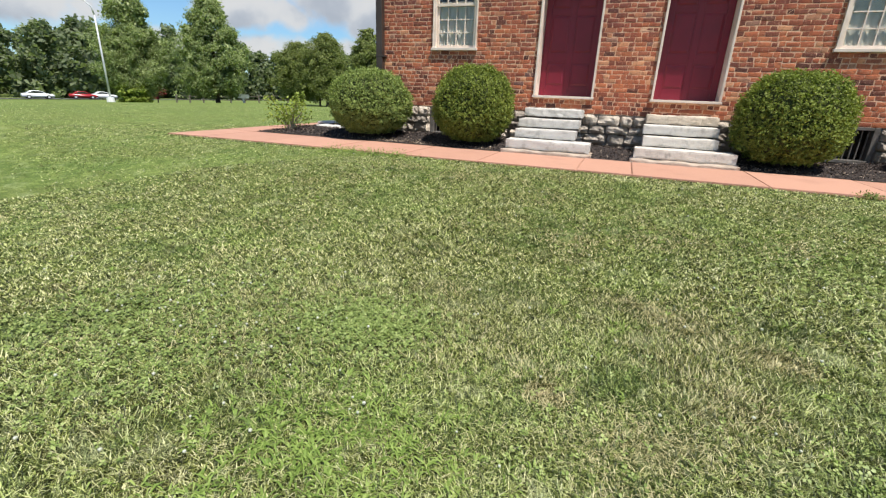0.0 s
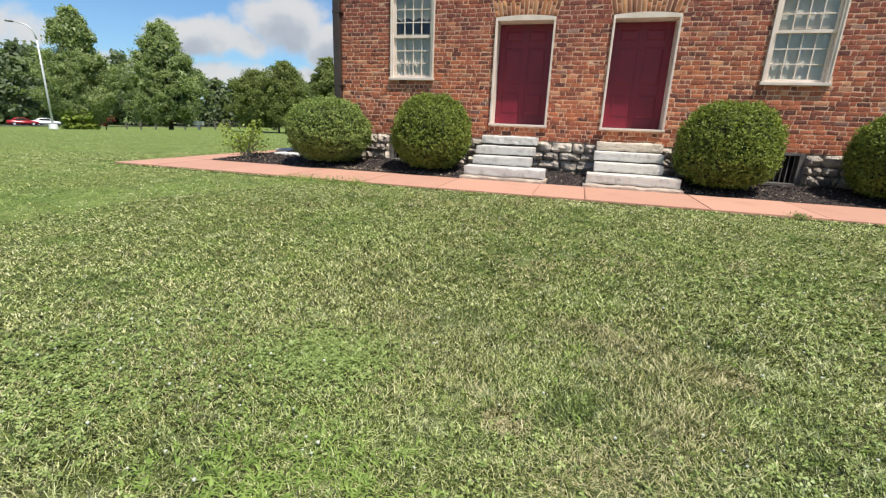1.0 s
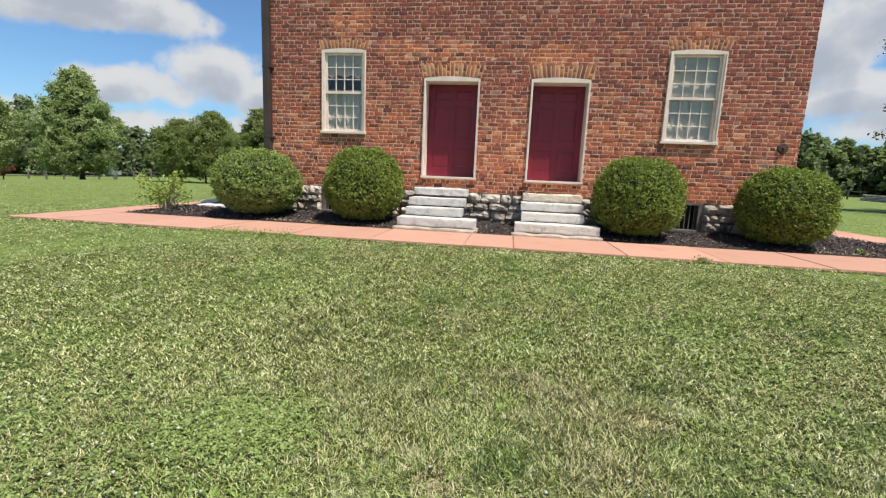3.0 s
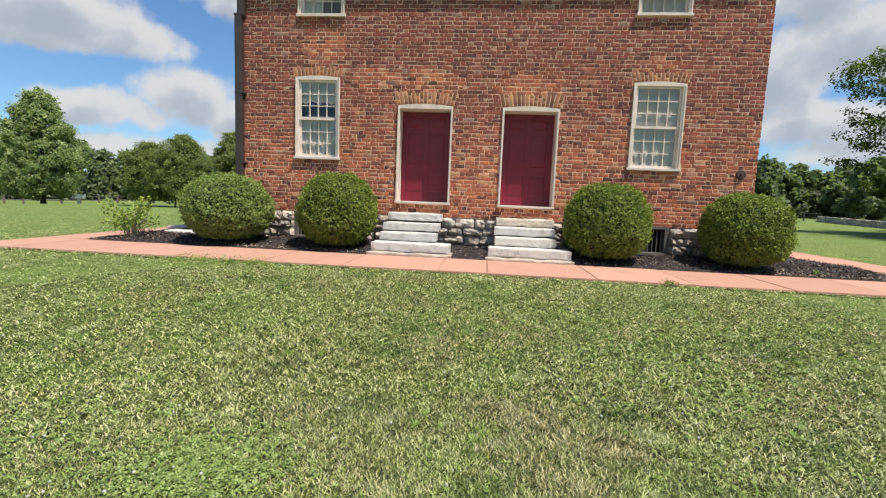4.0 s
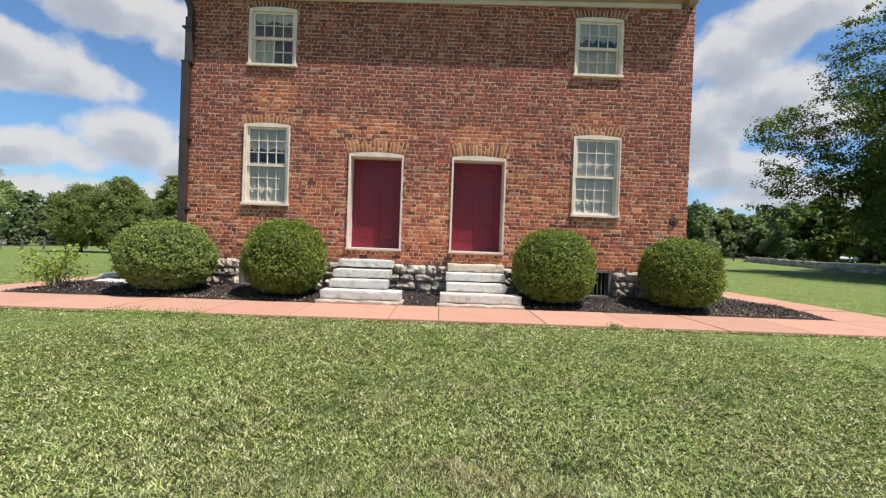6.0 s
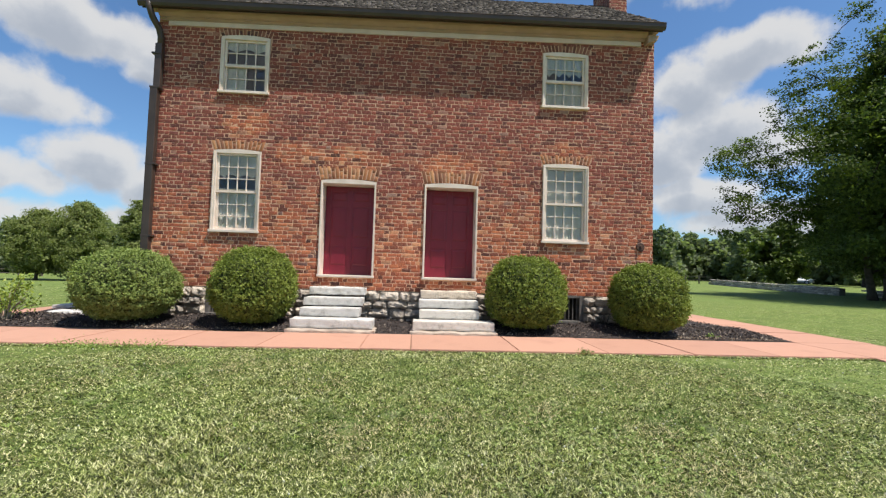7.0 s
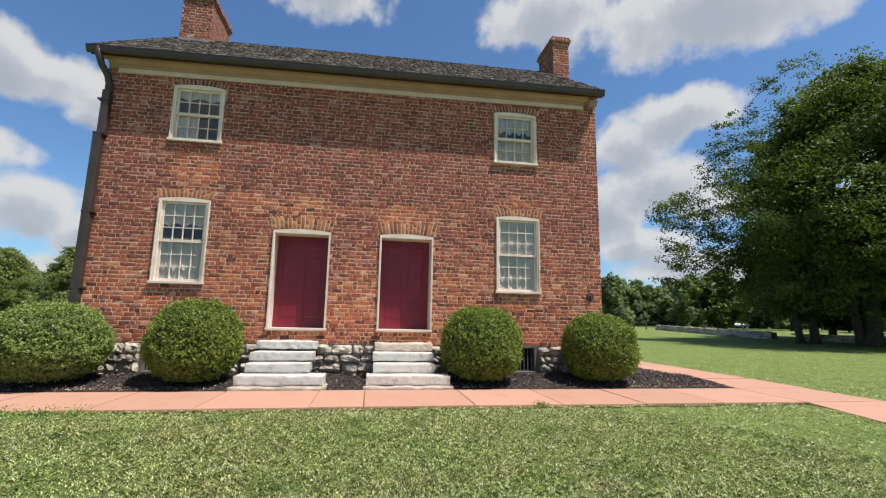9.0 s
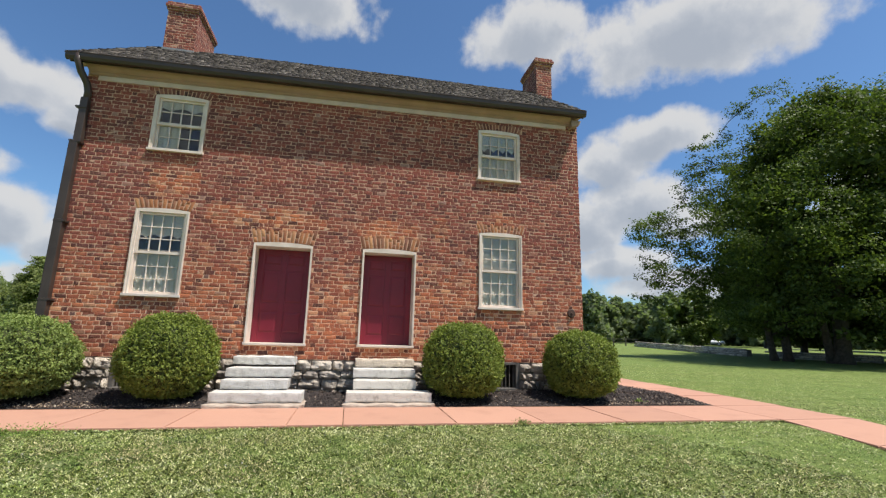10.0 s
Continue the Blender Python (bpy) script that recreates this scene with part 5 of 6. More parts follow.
# ---------------- trees ----------------
def tree(name, label, place, tall, profile, wide, mat, seed, clumps=90, each=150, leaf=0.22, clump=0.11, trunks=((0, 0, 0.0, 0.02),), foot=0.08, group="", extra=(), lift=1.0, flat=1.0):
    """A tapered trunk with limbs and a crown of leaf clumps. profile: the crown's half width, 0 to 1, at even steps from foot to tip."""
    x, y = place
    z = gz(x, y)
    rng = np.random.default_rng(seed)
    pr = random.Random(seed)
    t = thing(name, label, "tree", group, at=(x, y, z - 0.05))
    h0 = tall * foot
    hs = rng.random(clumps) ** lift
    rad = np.interp(hs, np.linspace(0, 1, len(profile)), profile) * wide
    a = rng.uniform(0, 2 * math.pi, clumps)
    k = rng.uniform(0.06, 1.0, clumps) ** 0.42
    wob = 1 + 0.16 * np.sin(3 * a + seed) + 0.10 * np.sin(5 * a + 9 * hs)
    centres = np.stack([np.cos(a) * rad * k * wob, np.sin(a) * rad * k * wob, h0 + hs * (tall - h0) * 0.97], 1)
    if len(extra):
        centres = np.concatenate([centres, np.array(extra, float)])
    size = clump * tall * rng.uniform(0.55, 1.15, len(centres))
    size = np.minimum(size, 0.45 * (np.interp((centres[:, 2] - h0) / (tall - h0), np.linspace(0, 1, len(profile)), profile) * wide + 0.05 * tall))
    if len(extra):
        size[-len(extra):] = 0.62 * clump * tall
    idx = np.repeat(np.arange(len(centres)), each)
    # Each clump is a few flat sprays of leaves.
    spray = rng.normal(size=(len(centres), 9, 3))
    spray *= (rng.random((len(centres), 9)) ** 0.4 / np.linalg.norm(spray, axis=2))[:, :, None]
    near = np.clip(rng.normal(size=(len(idx), 3)), -2, 2) * [0.24, 0.24, 0.24 - 0.11 * flat]
    d = spray[idx, rng.integers(0, 9, len(idx))] + near
    c = centres[idx] + d * size[idx][:, None] * [1.15, 1.15, 0.95]
    keep = c[:, 2] > 0.15
    c, d = c[keep], d[keep]
    inside = np.r_[np.where(k < 0.72, 2.2, 1.0), np.ones(len(extra))][idx][keep]
    me = leaves_np("crown", c, leaf * inside * rng.uniform(0.55, 1.3, len(c)), rng, d * (0.9 - 0.35 * flat) + np.array([0.16, -0.10, 0.22 + 0.40 * flat]), 0.8 - 0.25 * flat, 0.6)
    tagged(finish("crown", me, mat, t), kind="stuff")
    for n, (tx, ty, lean, thick) in enumerate(trunks):
        bm = bmesh.new()
        top = tall * (0.80 if n == 0 else 0.55)
        pts = [(tx + lean * s + 0.012 * tall * math.sin(3 * s + n), ty + 0.4 * lean * s, top * s) for s in (0, 0.06, 0.2, 0.4, 0.6, 0.8, 1.0)]
        tube(bm, pts, [thick * tall * q for q in (1.5, 1.08, 0.95, 0.75, 0.55, 0.35, 0.12)], 10)
        part("trunk", bm, BARK, t, smooth=True)
    bm = bmesh.new()
    inner = [n for n in range(clumps) if k[n] < 0.75]
    for n in pr.sample(inner, min(16, len(inner))):
        e = Vector(centres[n])
        tx, ty, lean, thick = trunks[n % len(trunks)]
        s = max(0.12, min(0.75, (e.z / tall) * 0.72))
        o = Vector((tx + lean * s, ty + 0.4 * lean * s, tall * (0.8 if n % len(trunks) == 0 else 0.55) * s))
        m = o.lerp(e, 0.5) + Vector((0, 0, 0.03 * tall))
        tube(bm, [o, m, e], [thick * tall * 0.34, thick * tall * 0.2, thick * tall * 0.06], 6)
    for n in range(len(centres) - len(extra), len(centres)):
        e = Vector(centres[n])
        inner = [Vector(q) for q in centres if Vector(q).xy.length < e.xy.length - 0.6]
        o = min(inner, key=lambda q: (q - e).length)
        tube(bm, [o, o.lerp(e, 0.5) + Vector((0, 0, 0.012 * tall)), e], [thick * tall * 0.14, thick * tall * 0.09, thick * tall * 0.03], 6)
    part("limb", bm, BARK, t, smooth=True)
    return t


ROUND = [0.35, 0.75, 0.95, 1.0, 0.95, 0.85, 0.66, 0.42, 0.12]
CONE = [0.62, 0.9, 1.0, 0.98, 0.90, 0.76, 0.58, 0.37, 0.10]
SHRUBBY = [0.8, 1.0, 1.0, 0.95, 0.88, 0.75, 0.6, 0.4, 0.15]

# The great shade tree and its neighbours.
tx, ty = polar(54.5, 41)


def limb_to(azimuth, elevation, far):
    px, py = polar(azimuth, far)
    return (px - tx, py - ty, far * math.tan(radians(elevation)) + 1.15 - gz(tx, ty))


reach = [limb_to(a, e, d) for a, e, d in ((35.6, 12.6, 37.5), (36.8, 13.6, 38), (38.0, 14.2, 38.5), (39.2, 13.0, 38.5), (38.0, 12.2, 38), (36.6, 11.6, 37.5), (39.6, 11.4, 38), (40.8, 12.4, 39), (37.4, 10.2, 37.5), (38.8, 9.6, 38),
                                          (40.4, 9.6, 38.5), (36.4, 7.8, 37), (37.6, 8.6, 37.5), (36.6, 5.6, 37), (37.4, 6.6, 37.2), (39.6, 7.6, 38), (41.2, 8.0, 38.5), (42.6, 7.0, 39), (42.0, 10.6, 39), (41.4, 15.0, 39), (41.2, 18.0, 40),
                                          (42.4, 20.4, 40.5), (43.4, 16.6, 39.5), (43.0, 13.0, 39), (44.6, 7.5, 39.5), (46.0, 6.6, 39), (44.4, 22.0, 41), (47.0, 24.4, 41), (50.0, 25.6, 41), (44.2, 19.2, 40), (42.8, 18.6, 40), (41.6, 16.4, 39.5))]
tree("shade_tree", "large dark green shade tree with several trunks on the lawn", (tx, ty), 18.3, [0.80, 0.96, 1.0, 0.98, 0.94, 0.88, 0.78, 0.6, 0.3], 10.4, LEAF_DARK, 41, 430, 420, 0.185, 0.088,
     ((-0.7, 0.98, 0.8, 0.025), (-1.1, 1.55, -3.0, 0.014), (-2.5, 3.5, 0.3, 0.015), (-2.9, 4.05, -1.6, 0.012)), 0.125, "lawn trees", reach)
tree("shade_tree", "dark green shade tree behind the larger one", polar(62.0, 47), 18.0, ROUND, 8.5, LEAF_DARK, 47, 220, 200, 0.30, 0.12, ((0, 0, 0.4, 0.02),), 0.10, "lawn trees")
tree("shade_tree", "dark green shade tree behind the larger one", polar(50.0, 53), 13.5, ROUND, 6.8, LEAF_DARK, 48, 150, 170, 0.34, 0.12, ((0, 0, 0.4, 0.02),), 0.16, "lawn trees")
sx, sy = polar(40.8, 74)
tree("small_tree", "low round dark tree with a short trunk behind the stone wall", (sx, sy), 8.6, ROUND, 4.3, LEAF_DARK, 43, 60, 110, 0.42, 0.13, ((0, 0, 0.2, 0.035),), 0.16, "lawn trees")
for az, far, tall, wide, sd in ((47.0, 88, 9.5, 5, 44), (57, 80, 11, 6, 45), (61, 62, 12, 6, 46)):
    tree("small_tree", "dark leafy tree beyond the stone wall", polar(az, far), tall, ROUND, wide, LEAF_DARK, sd, 60, 90, 0.5, 0.13, ((0, 0, 0.3, 0.026),), 0.16, "lawn trees")

# Trees on the far side of the lawn, by the road.
tree("pyramidal_tree", "tall pyramidal silver-green leafy tree by the road", polar(-54.2, 65), 12.4, CONE, 3.45, LEAF_POP, 51, 260, 250, 0.17, 0.066, ((0, 0, 0.1, 0.016),), 0.09, "road trees", (), 1.0, 0.0)
tree("pyramidal_tree", "pyramidal silver-green leafy tree by the road", polar(-47.1, 58), 10.6, CONE, 3.6, LEAF_POP, 52, 260, 250, 0.165, 0.068, ((0, 0, 0.1, 0.018),), 0.09, "road trees", (), 1.0, 0.0)
tree("cedar", "bushy dark green cedar on the lawn's edge", polar(-35.4, 50), 6.8, SHRUBBY, 2.7, LEAF_MID, 53, 170, 230, 0.12, 0.095, ((0, 0, 0.1, 0.020), (-1.2, 0.3, 0.1, 0.013)), 0.15, "lawn edge trees", (), 1.0, 0.2)
tree("small_tree", "light green rounded small tree on the lawn's edge", polar(-38.6, 52), 6.1, ROUND, 2.6, LEAF_MID, 54, 160, 230, 0.12, 0.10, ((0, 0, 0.1, 0.020),), 0.16, "lawn edge trees", (), 1.0, 0.2)
tree("cedar", "bushy dark green cedar on the lawn's edge", polar(-30.6, 55), 8.2, SHRUBBY, 2.2, LEAF_MID, 55, 140, 200, 0.13, 0.10, ((0, 0, 0.1, 0.020),), 0.12, "lawn edge trees")
tree("red_tree", "small round tree with dark red leaves", polar(-52.7, 74), 2.4, ROUND, 0.85, LEAF_RED, 56, 26, 60, 0.16, 0.16, ((0, 0, 0.0, 0.03),), 0.3, "road trees")
for az in (-55.3, -54.1):
    tree("upright_bush", "upright yellow-green bush under the trees", polar(az, 63), 2.15, [0.85, 1, 1, 1, 0.95, 0.9, 0.8, 0.6, 0.3], 0.85, LEAF_LIME, 157 + int(az), 50, 160, 0.16, 0.15, ((0, 0, 0.0, 0.02),), 0.02, "yellow-green bushes")


# ---------------- far woods ----------------
def woods(name, label, spots, mat, seed, leaf):
    """A far belt of trees as one mass of leaves with trunks inside."""
    rng = np.random.default_rng(seed)
    all_c = []
    for az, far, tall, wide in spots:
        x, y = polar(az, far)
        z = gz(x, y)
        m = 60
        hs = rng.random(m)
        rad = np.interp(hs, np.linspace(0, 1, len(ROUND)), [0.8, 0.95, 1, 1, 0.95, 0.85, 0.68, 0.45, 0.15]) * wide
        a, k = rng.uniform(0, 6.283, m), np.sqrt(rng.random(m))
        cc = np.stack([x + np.cos(a) * rad * k, y + np.sin(a) * rad * k, z + 0.3 + hs * tall * 0.95], 1)
        idx = np.repeat(np.arange(m), 36)
        d = rng.normal(size=(len(idx), 3))
        d /= np.linalg.norm(d, axis=1, keepdims=True)
        all_c.append(cc[idx] + d * (rng.random(len(idx)) ** 0.5)[:, None] * tall * 0.11)
    c = np.concatenate(all_c)
    up = np.tile([0.0, 0.0, 0.7], (len(c), 1))
    ob = finish(name, leaves_np(name, c, leaf * rng.uniform(0.6, 1.4, len(c)), rng, up, 0.8, 0.7), mat)
    tagged(ob, label, "woods", kind="stuff")


pr = random.Random(91)
spots = [(az + pr.uniform(-0.6, 0.6), pr.uniform(138, 158), pr.uniform(14.5, 17.5) * (1 if az < -50 else 0.84 if az < -44 else 0.86), pr.uniform(4.6, 6.4)) for az in np.arange(-84, -24, 1.35)]
spots += [(az, pr.uniform(126, 132), pr.uniform(12.5, 14.5), 5.6) for az in (-69, -66.5, -64, -61, -58.4)]
woods("far_woods", "belt of dark green woods beyond the road", spots, LEAF_HAZED, 92, 0.98)
spots = [(az + pr.uniform(-0.6, 0.6), pr.uniform(112, 135), pr.uniform(9.4, 12.0), pr.uniform(4.4, 6.0)) for az in np.arange(22, 78, 1.25)]
woods("far_woods", "belt of green woods beyond the fields", spots, LEAF_HAZED, 93, 0.98)


# ---------------- road, cars, lamp, walls and fences ----------------
def strip(name, mat, label, pts, half, lift):
    bm = bmesh.new()
    rows = []
    for n, (x, y) in enumerate(pts):
        a, b = pts[max(n - 1, 0)], pts[min(n + 1, len(pts) - 1)]
        d = Vector((b[0] - a[0], b[1] - a[1])).normalized()
        rows.append([bm.verts.new((x - d.y * s, y + d.x * s, gz(x - d.y * s, y + d.x * s) + lift)) for s in (-half, half)])
    for p, q in zip(rows, rows[1:]):
        bm.faces.new((p[0], q[0], q[1], p[1]))
    bmesh.ops.solidify(bm, geom=bm.faces[:], thickness=0.05)
    bmesh.ops.recalc_face_normals(bm, faces=bm.faces[:])
    return tagged(part(name, bm, mat), label, "road", kind="structure")


strip("road", ASPHALT, "pale grey asphalt road beyond the lawn", [polar(a, d) for a, d in ((-88, 100), (-80, 104), (-72, 108), (-66, 112), (-61, 116), (-56, 121), (-50, 130), (-40, 150))], 5.0, 0.10)
strip("road", ASPHALT, "pale grey road beyond the stone wall", [polar(a, d) for a, d in ((30, 98), (36, 95), (42, 90), (48, 84), (54, 78), (60, 72), (68, 66))], 3.0, 0.06)


def car(label, place, heading, paint):
    x, y = place
    c = thing("car", label, "car", "parked cars", at=(x, y, gz(x, y) + 0.12))
    c.rotation_euler = (0, 0, heading)
    bm = bmesh.new()
    prism(bm, [(-2.2, 0.28), (2.2, 0.28), (2.26, 0.55), (2.1, 0.80), (1.15, 0.92), (-1.5, 0.95), (-2.15, 0.90), (-2.26, 0.6)], -0.86, 0.86)
    bmesh.ops.bevel(bm, geom=bm.edges[:], offset=0.06, segments=2, affect="EDGES")
    body = part("body", bm, paint, c, smooth=True)
    bm = bmesh.new()
    prism(bm, [(-1.75, 0.93), (1.2, 0.90), (0.45, 1.36), (-0.1, 1.44), (-0.9, 1.40)], -0.70, 0.70)
    bmesh.ops.bevel(bm, geom=bm.edges[:], offset=0.06, segments=2, affect="EDGES")
    part("cabin", bm, paint, c, smooth=True)
    bm = bmesh.new()
    prism(bm, [(-1.35, 0.97), (0.92, 0.96), (0.36, 1.30), (-0.1, 1.36), (-0.8, 1.33)], -0.712, 0.712)
    part("side_glass", bm, CAR_GLASS, c)
    for px in (-1.38, 1.38):
        for py in (-0.80, 0.80):
            bm = bmesh.new()
            bmesh.ops.create_cone(bm, segments=20, radius1=0.32, radius2=0.32, depth=0.2, cap_ends=True, matrix=Matrix.Translation((px, py, 0.32)) @ Matrix.Rotation(math.pi / 2, 4, "X"))
            wheel = part("wheel", bm, TYRE, c)
            bm = bmesh.new()
            bmesh.ops.create_cone(bm, segments=16, radius1=0.19, radius2=0.19, depth=0.215, cap_ends=True, matrix=Matrix.Translation((px, py, 0.32)) @ Matrix.Rotation(math.pi / 2, 4, "X"))
            part("rim", bm, GALV, wheel)


car("white saloon car on the road beyond the lawn", polar(-62.1, 112), radians(62 + 10), CAR_WHITE)
car("dark red car on the road beyond the lawn", polar(-58.8, 119), radians(72), CAR_RED)
car("silver-white car on the road beyond the lawn", polar(-57.2, 121), radians(72), CAR_WHITE)
car("white car passing behind the stone wall", polar(42.0, 90), radians(-45), CAR_WHITE)
car("dark parked car under the shade trees", polar(50.9, 82), radians(-45), CAR_DARK)

lx, ly = polar(-56.75, 56)
lamp = thing("street_lamp", "tall galvanised street lamp with a curved arm", "street lamp", at=(lx, ly, gz(lx, ly)))
bm = bmesh.new()
tube(bm, [(0, 0, 0), (0.0, 0, 4), (0.0, 0, 7.7)], [0.10, 0.085, 0.065], 10)
part("pole", bm, GALV, lamp, smooth=True)
bm = bmesh.new()
tube(bm, [(0, 0, 7.7), (-0.08, -0.1, 8.4), (-0.4, -0.4, 8.85), (-0.95, -0.95, 9.0)], [0.065, 0.055, 0.048, 0.04], 8)
part("arm", bm, GALV, lamp, smooth=True)
bm = bmesh.new()
box(bm, -1.5, -0.95, -0.13, 0.13, 8.94, 9.06, 0.05)
bmesh.ops.rotate(bm, verts=bm.verts[:], cent=(-0.95, 0, 0), matrix=Matrix.Rotation(radians(45), 3, "Z"))
bmesh.ops.translate(bm, verts=bm.verts[:], vec=(0, -0.95, 0))
part("lamp_head", bm, BOARD, lamp)
bm = bmesh.new()
bmesh.ops.create_cone(bm, segments=12, radius1=0.36, radius2=0.32, depth=0.6, cap_ends=True, matrix=Matrix.Translation((0, 0, 0.25)))
part("base", bm, SIGN, lamp, "pale concrete lamp base")

ax, ay = polar(-44.5, 60)
sign = thing("sign_post", "low white sign board on a post across the lawn", "sign", at=(ax, ay, gz(ax, ay)))
sign.rotation_euler = (0, 0, radians(44))
boxed("post", SIGN, sign, -0.12, 0.12, -0.05, 0.05, 0, 0.55, 0.01)
boxed("board", SIGN, sign, -0.62, 0.62, -0.07, 0.03, 0.5, 0.95, 0.02)


def stone_wall(p, q, high):
    w = tagged(new("stone_wall"), "low dry-laid grey stone wall across the lawn", "stone wall", kind="structure")
    rng = random.Random(64)
    d = Vector((q[0] - p[0], q[1] - p[1], 0))
    length = d.length
    d.normalize()
    turn = math.atan2(d.y, d.x)
    bm = bmesh.new()
    n = 30
    for i in range(n):
        a, b = Vector((*p, 0)) + d * length * i / n, Vector((*p, 0)) + d * length * (i + 1) / n
        m = (a + b) / 2
        g = gz(m.x, m.y)
        made = bmesh.ops.create_cube(bm, size=1, matrix=Matrix.Translation((m.x, m.y, g + high / 2 - 0.1)) @ Matrix.Rotation(turn, 4, "Z") @ Matrix.Diagonal((length / n + 0.01, 0.45, high, 1)))
    part("core", bm, BOARD, w)
    for row in range(4):
        s = 0.0
        while s < length:
            l = rng.uniform(0.35, 0.9)
            m = Vector((*p, 0)) + d * (s + l / 2)
            if len(w.children) < 290:
                st = new("stone", rng.choice(stones))
                st.parent = w
                st.location = m + Vector((-d.y, d.x, 0)) * 0.26 + Vector((0, 0, gz(m.x, m.y) + high * (row + 0.5) / 4 - 0.02))
                st.rotation_euler = (0, 0, turn + math.pi)
                st.scale = (l - 0.02, 1.0, high / 4 - 0.015)
            s += l
    return w


stone_wall(polar(45.5, 50), polar(34.9, 70), 0.72)
stone_wall(polar(55.5, 47), polar(47.8, 49), 0.6)


def rail_fence(p, q, count, group):
    for n in range(count):
        a = Vector(p).lerp(Vector(q), n / count)
        b = Vector(p).lerp(Vector(q), (n + 1) / count)
        f = thing("fence", "weathered wooden post and rail fence bay", "fence", group, at=(a.x, a.y, gz(a.x, a.y)))
        d = b - a
        f.rotation_euler = (0, 0, math.atan2(d.y, d.x))
        boxed("post", RAIL, f, -0.08, 0.08, -0.08, 0.08, -0.1, 1.15, 0.01)
        for z in (0.5, 0.95):
            boxed("rail", RAIL, f, 0.09, d.length - 0.09, -0.03, 0.03, z - 0.04, z + 0.04, 0.01)


rail_fence(polar(27.0, 74), polar(34.9, 71), 6, "field fence")
rail_fence(polar(-51.0, 80), polar(-33.0, 66), 12, "lawn fence")


# ---------------- grass ----------------
def on_lawn(x, y):
    bare = (y > PAVE_OUT + 0.03) & (x > -8.56) & (x < 8.2)
    bare |= (x > 6.73) & (x < 8.24) & (y > -8.2)
    bare |= (x > -8.6) & (x < 8.3) & (y > PAVE_OUT + 0.03)
    return ~bare


def lawn_blades():
    rng = np.random.default_rng(2)
    eye = np.array([-0.25, -9.06])

    def scatter(n, r0, r1, power, half=88):
        a = rng.uniform(radians(-half), radians(half), n)
        u = rng.random(n)
        r = (r0 ** power + u * (r1 ** power - r0 ** power)) ** (1 / power) if power else r0 * (r1 / r0) ** u
        x, y = eye[0] + r * np.sin(a), eye[1] + r * np.cos(a)
        keep = on_lawn(x, y)
        return x[keep], y[keep], r[keep]

    parts = [scatter(370000, 0.6, 3.0, 1.6), scatter(470000, 3.0, 7.0, 1.0, 80), scatter(120000, 7.0, 13.0, 1.2, 64), scatter(120000, 8.0, 26.0, 0.6, 66)]
    x, y, r = (np.concatenate(p) for p in zip(*parts))
    back = rng.uniform(radians(70), radians(290), 90000)
    far_back = 0.05 + 6.5 * rng.random(90000) ** 0.7
    px, py = eye[0] + far_back * np.sin(back), eye[1] + far_back * np.cos(back)
    foot = rng.uniform(-0.65, 0.65, (9000, 2)) + eye
    px, py = np.r_[px, foot[:, 0]], np.r_[py, foot[:, 1]]
    keep = on_lawn(px, py)
    x, y, r = np.r_[x, px[keep]], np.r_[y, py[keep]], np.r_[r, np.full(keep.sum(), 4.0)]
    # Fuller tufts hang over the edge of the walk.
    m = 6000
    ex = rng.uniform(-8.5, 6.7, m)
    ragged = 0.02 * np.sin(ex * 5.1) + 0.02 * np.sin(ex * 13.7 + 1)
    x, y, r = np.r_[x, ex], np.r_[y, PAVE_OUT - 0.02 + ragged + rng.uniform(-0.07, 0.03, m)], np.r_[r, np.full(m, 6.0)]
    n = len(x)
    edge = np.arange(n) >= n - m
    clump = 0.5 + 0.5 * np.sin(x * 9.1 + 2 * np.sin(y * 7.3)) * np.sin(y * 8.3 + 2 * np.sin(x * 6.1))
    tuft = 0.5 + 0.5 * np.sin(x * 27 + 3 * np.sin(y * 19)) * np.sin(y * 25 + 3 * np.sin(x * 17))
    lush = sum(np.exp(-((x - a) ** 2 + (y - b) ** 2) / (2 * c * c)) for a, b, c in ((0.07, -6.61, 0.16), (0.45, -6.45, 0.14), (0.3, -6.9, 0.2), (-1.9, -5.6, 0.3), (0.9, -5.9, 0.25)))
    bald = dryness(x, y) > 0.75
    tall = rng.uniform(0.012, 0.034, n) * (1 + 0.7 * np.minimum(lush, 1)) * (0.55 + 0.45 * clump + 0.5 * tuft) * np.clip(1.15 - 0.08 * r, 0.62, 1) * np.where(bald, 0.45, 1) * np.where(edge, 1.15, 1)
    wide = rng.uniform(0.0012, 0.0026, n) * (1 + 0.25 * np.clip(r - 1.5, 0, 4.5))
    a = rng.uniform(0, 2 * math.pi, n)
    lean = rng.uniform(0.3, 1.9, n) * tall * (1 + 0.15 * np.clip(r - 2.2, 0, 5))
    z = ground_z(x, y) + np.where(edge, 0.012, 0)
    root = np.stack([x, y, z - 0.004], 1)
    side = np.stack([-np.sin(a), np.cos(a), np.zeros(n)], 1) * wide[:, None]
    ahead = np.stack([np.cos(a), np.sin(a), np.zeros(n)], 1) * lean[:, None]
    up = np.array([0, 0, 1.0])
    mid = root + ahead * 0.32 + up * (tall * 0.68)[:, None]
    tip = root + ahead + up * (tall * rng.uniform(0.75, 1.05, n))[:, None]
    near = r < 1.9
    v = np.stack([root - side, root + side, mid + side * 0.85, mid - side * 0.85, tip + side * 0.12, tip - side * 0.12], 1)[near].reshape(-1, 3)
    k = np.arange(near.sum())[:, None] * 6
    f = np.concatenate([k + [[0, 1, 2, 3]], k + [[3, 2, 4, 5]]], 0)
